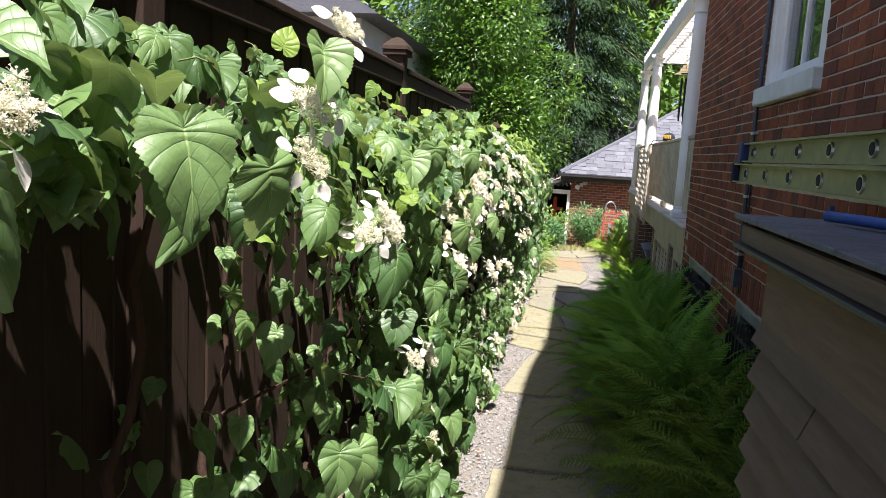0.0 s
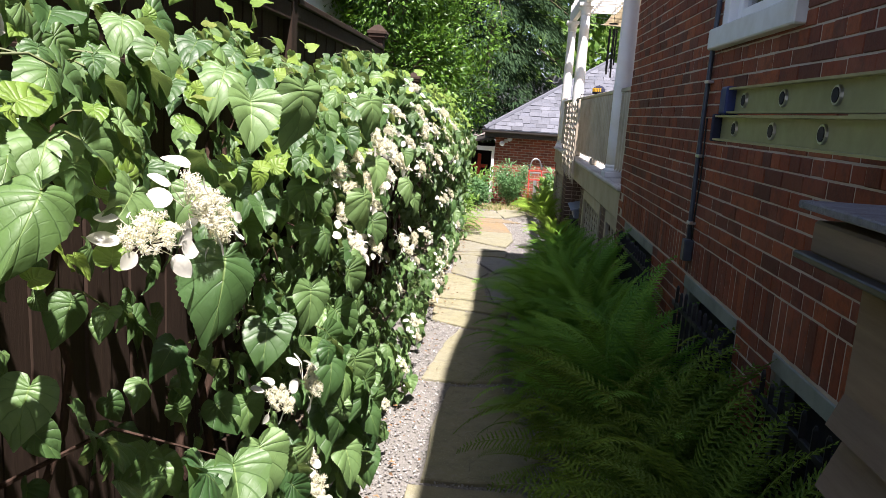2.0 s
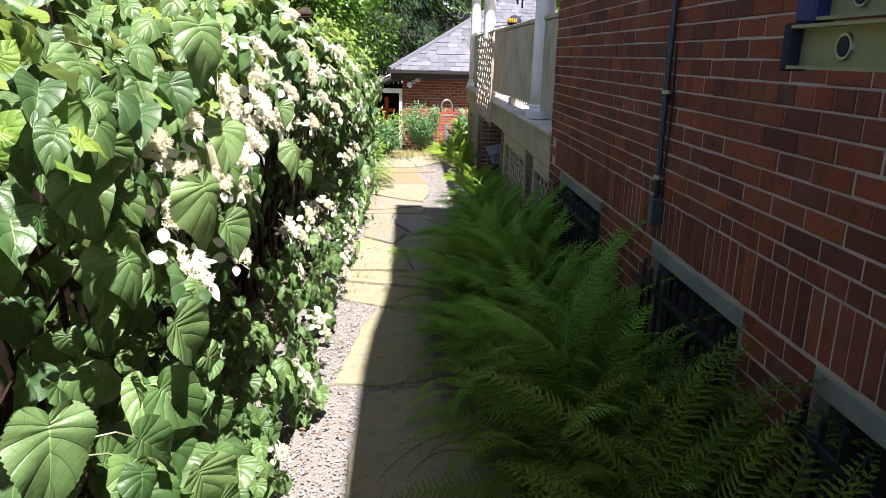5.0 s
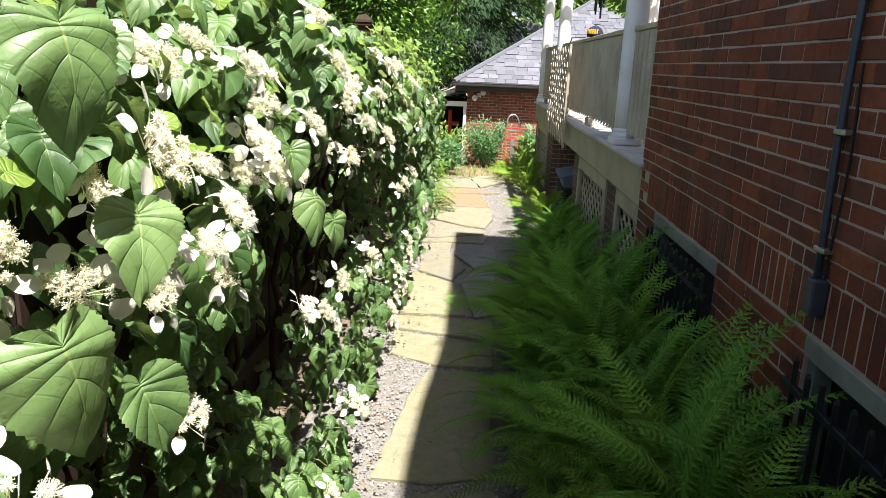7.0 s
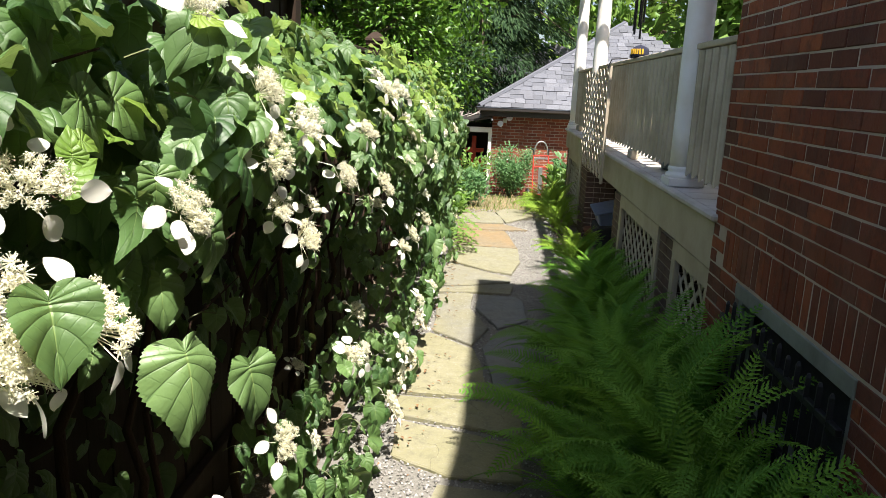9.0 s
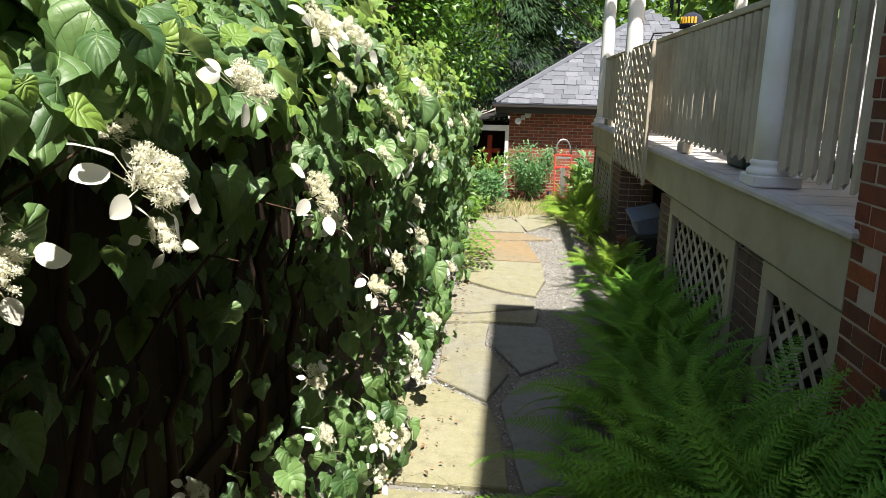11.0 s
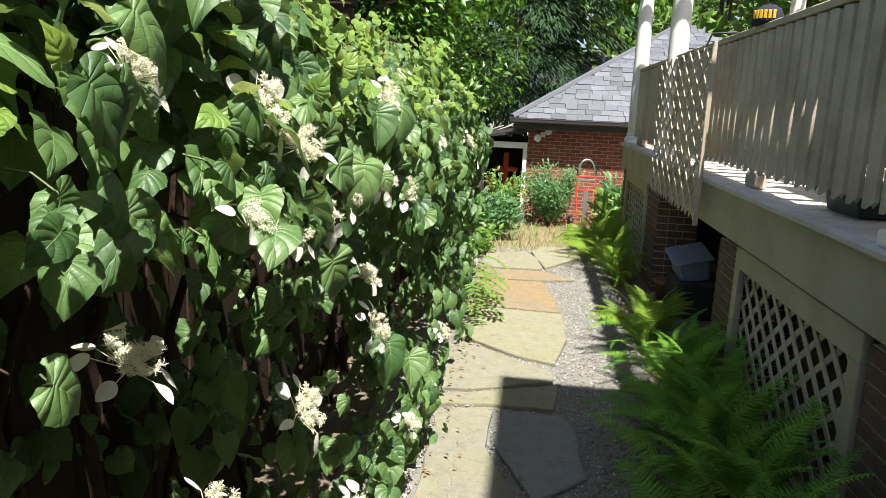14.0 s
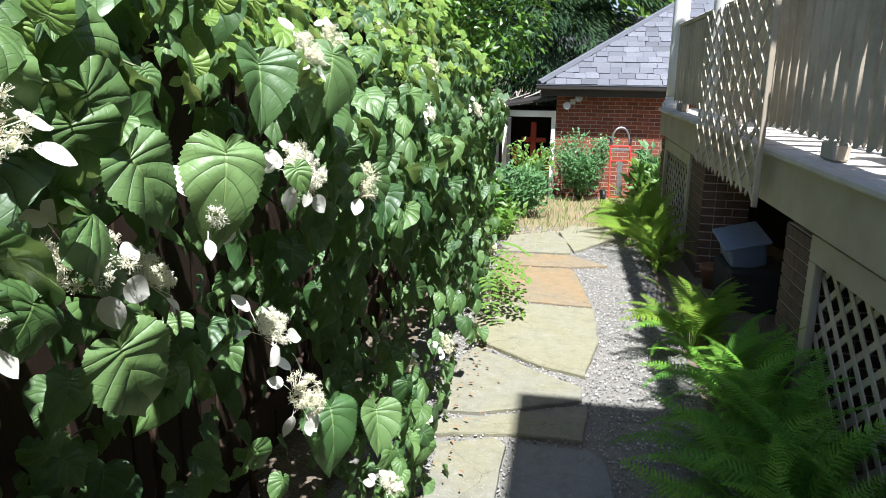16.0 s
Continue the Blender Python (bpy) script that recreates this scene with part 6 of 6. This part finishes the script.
def tufts():
    r = random.Random(13)
    verts, faces = [], []
    for k in range(1700):
        x, y = r.uniform(-0.7, 1.4), r.uniform(14.3, 19.8)
        straw = r.random()
        h = r.uniform(0.05, 0.17) * (1.6 if straw < 0.1 else 1)
        a = r.uniform(0, 6.283)
        lean = Vector((r.uniform(-0.7, 0.7) * h, r.uniform(-0.7, 0.7) * h, h))
        p = Vector((x, y, level(y) - 0.045))
        s = Vector((math.cos(a), math.sin(a), 0)) * 0.006
        i = len(verts)
        verts += [tuple(p - s), tuple(p + s), tuple(p + lean)]
        faces.append((i, i + 1, i + 2))
    for nm, sl, mat, lab in (("dry_grass", slice(0, None, 2), M_STRAW, "dry straw-coloured grass blades"), ("grass", slice(1, None, 2), M_BROAD, "short green grass blades")):
        fs = faces[sl]
        me = bpy.data.meshes.new(nm)
        vv, ff = [], []
        for f in fs:
            i = len(vv)
            vv += [verts[j] for j in f]
            ff.append((i, i + 1, i + 2))
        me.from_pydata(vv, [], ff)
        me.materials.append(mat)
        tagged(new(nm, me), lab, "grass", kind="stuff")


tufts()


# ---- path stones, gravel ----
def wobble(outline, r, step=0.11, amount=0.008):
    """Breaks straight sides into short uneven stretches."""
    out = []
    for (x0, y0), (x1, y1) in zip(outline, outline[1:] + outline[:1]):
        d = math.hypot(x1 - x0, y1 - y0)
        n = max(1, int(d / step))
        for i in range(n):
            t = i / n
            j = amount if i else amount * 0.5
            out.append((x0 + (x1 - x0) * t + r.uniform(-j, j), y0 + (y1 - y0) * t + r.uniform(-j, j)))
    return out


STONES = [
    (M_STONE_MOSS, [(-0.3, -2.4), (0.5, -2.4), (0.52, -0.9), (-0.28, -0.95)]), (M_STONE_MOSS, [(-0.27, -0.9), (0.52, -0.85), (0.5, 0.75), (-0.25, 0.7)]),
    (M_STONE_MOSS, [(-0.24, 0.76), (0.5, 0.8), (0.5, 2.2), (-0.22, 2.2)]), (M_STONE_MOSS, [(-0.2, 2.27), (0.5, 2.26), (0.42, 3.28), (-0.2, 3.26)]),
    (M_STONE_MOSS, [(-0.14, 3.33), (0.36, 3.36), (0.56, 3.75), (0.42, 4.2), (0.3, 4.76), (-0.08, 4.7), (-0.14, 4.1)]),
    (M_STONE_MOSS, [(-0.3, 4.83), (0.0, 4.8), (0.3, 4.9), (0.32, 6.1), (-0.1, 6.13), (-0.2, 5.7)]),
    (M_STONE_MOSS, [(-0.38, 6.4), (-0.06, 6.22), (0.34, 6.22), (0.33, 6.62), (0.0, 6.72), (-0.4, 6.82)]),
    (M_STONE_MOSS, [(-0.46, 6.9), (0.0, 6.8), (0.34, 6.7), (0.36, 7.12), (-0.04, 7.16), (-0.48, 7.16)]),
    (M_STONE_MOSS, [(-0.5, 7.24), (0.14, 7.24), (0.1, 7.7), (0.02, 8.1), (-0.35, 8.42), (-0.54, 8.2)]),
    (M_STONE_BLUE, [(0.21, 7.2), (0.4, 7.3), (0.46, 8.3), (0.44, 8.55), (0.2, 8.56), (0.08, 8.16)]),
    (M_STONE, [(-0.34, 8.5), (0.0, 8.2), (0.12, 8.62), (-0.05, 9.15), (-0.04, 9.6), (-0.1, 9.66), (-0.36, 9.56)]),
    (M_STONE_BLUE, [(0.2, 8.64), (0.46, 8.92), (0.43, 9.5), (0.35, 9.62), (0.02, 9.62), (0.0, 9.2)]),
    (M_STONE, [(-0.4, 9.64), (-0.04, 9.72), (0.33, 9.7), (0.36, 10.1), (-0.26, 9.84), (-0.4, 9.8)]),
    (M_STONE, [(-0.4, 9.9), (-0.2, 9.92), (0.33, 10.16), (0.33, 10.33), (0.06, 10.52), (-0.34, 10.84), (-0.42, 10.6)]),
    (M_STONE, [(-0.4, 10.97), (-0.3, 10.93), (0.1, 10.6), (0.35, 10.5), (0.46, 11.1), (0.45, 11.78), (-0.3, 11.82), (-0.42, 11.6)]),
    (M_STONE_RUST, [(-0.4, 11.92), (0.44, 11.86), (0.36, 12.5), (0.29, 12.94), (-0.38, 12.9)]),
    (M_STONE_RUST, [(-0.4, 12.98), (0.29, 13.02), (0.62, 13.1), (0.3, 13.44), (-0.4, 13.4)]),
    (M_STONE, [(-0.42, 13.48), (0.28, 13.52), (0.24, 14.1), (0.1, 14.45), (-0.38, 14.2)]),
    (M_STONE, [(0.16, 14.5), (0.32, 13.6), (0.75, 14.3), (0.74, 14.85), (0.3, 14.9)]),
]


def stones():
    r = random.Random(17)
    for mat, o in STONES:
        part("flagstone", slab_from(wobble(o, r), GZ - 0.06, GZ + r.uniform(-0.004, 0.006)), mat, path_bed)


stones()


def inside(x, y, o):
    hit = False
    for (x0, y0), (x1, y1) in zip(o, o[1:] + o[:1]):
        if (y0 > y) != (y1 > y) and x < (x1 - x0) * (y - y0) / (y1 - y0) + x0:
            hit = not hit
    return hit


def gravel():
    r = random.Random(19)
    pebble = ([(1, 0, 0), (0.3, 0.9, 0.1), (-0.8, 0.6, 0), (-0.9, -0.5, 0.1), (0.2, -0.9, 0), (0.1, 0.1, 0.55), (-0.1, 0, -0.4)],
              [(0, 1, 5), (1, 2, 5), (2, 3, 5), (3, 4, 5), (4, 0, 5), (1, 0, 6), (2, 1, 6), (3, 2, 6), (4, 3, 6), (0, 4, 6)], None)
    places = []
    while len(places) < 20000:
        y = r.uniform(2.2, 14.8)
        x = r.uniform(-0.62, 1.0)
        if y < 7 and x > 0.45 and not (y < 4.2 and x < 0.75):
            continue
        if any(inside(x, y, o) for _, o in STONES):
            continue
        s = r.uniform(0.005, 0.0105)
        places.append(pose(x, y, GZ - 0.024 + r.uniform(0, 0.012), r.uniform(-40, 40), r.uniform(-40, 40), r.uniform(0, 360)) @ Matrix.Diagonal((s, s * r.uniform(0.6, 1), s, 1)))
    tagged(joined("gravel", pebble, places, M_PEBBLE), "loose grey and tan gravel around the flagstones", "gravel", kind="stuff")
    places = []
    for k in range(420):
        y = r.uniform(2.5, 14)
        places.append(frame_of((r.gauss(-0.36, 0.09), y, GZ + 0.012 + r.uniform(0, 0.01)), (r.uniform(-1, 1), r.uniform(-1, 1), 0.1), (r.uniform(-0.3, 0.3), r.uniform(-0.3, 0.3), 1), r.uniform(0.014, 0.042)))
    tagged(joined("leaf_litter", small_leaf(0.6), places, M_LITTER), "brown dead leaves along the foot of the vine", "leaf litter", kind="stuff")


gravel()


# ---- bricks of the house wall ----
def bricks():
    """American bond: every seventh course is headers; upright soldiers over the basement windows."""
    r = random.Random(23)
    P, J = 0.073, 0.0078

    def data(w, h):
        bm = box(-0.05, 0.0, -w / 2, w / 2, -h / 2, h / 2)
        bmesh.ops.translate(bm, verts=bm.verts, vec=(0.05, 0, 0))
        edges = [e for e in bm.edges if all(v.co.x < 0.001 for v in e.verts)]
        bmesh.ops.bevel(bm, geom=edges, offset=0.0035, segments=1, affect="EDGES")
        me = bpy.data.meshes.new("brick")
        bm.to_mesh(me)
        bm.free()
        me.materials.append(M_BRICK)
        return me

    kinds = {"stretcher": (0.2125, P), "header": (0.1063, P), "soldier": (0.0725, 0.212)}
    near = {k: data(w - J, h - J) for k, (w, h) in kinds.items()}
    shape = {}
    for k, me in near.items():
        shape[k] = ([tuple(v.co) for v in me.vertices], [tuple(p.vertices) for p in me.polygons], None)
    rest = {k: [] for k in kinds}
    made = 0

    def lay(kind, y, z, w, full):
        nonlocal made
        jut = r.uniform(-0.003, 0.003)
        m = pose(WALL + jut, y, z, r.uniform(-0.4, 0.4), 0, r.uniform(-0.5, 0.5)) @ Matrix.Diagonal((1, w / full, 1, 1))
        if made < 300 and 2.5 < y < 5.6 and 0.72 < z < 1.62:
            o = new("brick", near[kind])
            o.parent = wall_house
            o.matrix_local = m
            made += 1
        else:
            rest[kind].append(m)

    S0, S1 = 0.712, 0.925
    course = 0
    z = S1 + P / 2
    rows = [(z + P * i, i % 7 == 0, i) for i in range(41)] + [(S1 - P * (i + 0.5), False, i + 3) for i in range(18)]
    for z, header, i in rows:
        full = 0.1063 if header else 0.2125
        y = Y_END - 0.004 - (0.0531 if header else (0.1063 if i % 2 else 0.0))
        if not header and i % 2:
            lay("header", Y_END - 0.053, z, 0.1063 - J, 0.1063 - J)
        if header:
            lay("header", Y_END - 0.0266, z, 0.045, 0.1063 - J)
        while y > 0.2:
            a, b = y - full, y
            for c, d, e, f in OPENINGS:
                if z + P / 2 > e + 0.004 and z - P / 2 < f - 0.004:
                    if c < b <= d + 0.001 and a >= c - 0.001:
                        a = b
                    elif a < d < b and b > d:
                        a = d
                    elif a < c < b:
                        b = c
            soldier = S0 - 0.01 < z < S1 + 0.01 and a < 6.72
            if b - a > 0.025 and not soldier and not in_opening(a + 0.005, b - 0.005, z - P / 2 + 0.005, z + P / 2 - 0.005):
                lay("header" if header else "stretcher", (a + b) / 2, z, b - a - J, full - J)
            y -= full
    y = 6.72
    while y > 0.2:
        lay("soldier", y - 0.036, (S0 + S1) / 2, 0.0725 - J, 0.0725 - J)
        y -= 0.0725
    for k in kinds:
        ob = joined("brickwork", shape[k], rest[k], M_BRICK_REST, wall_house)
        tagged(ob, kind="stuff")


bricks()
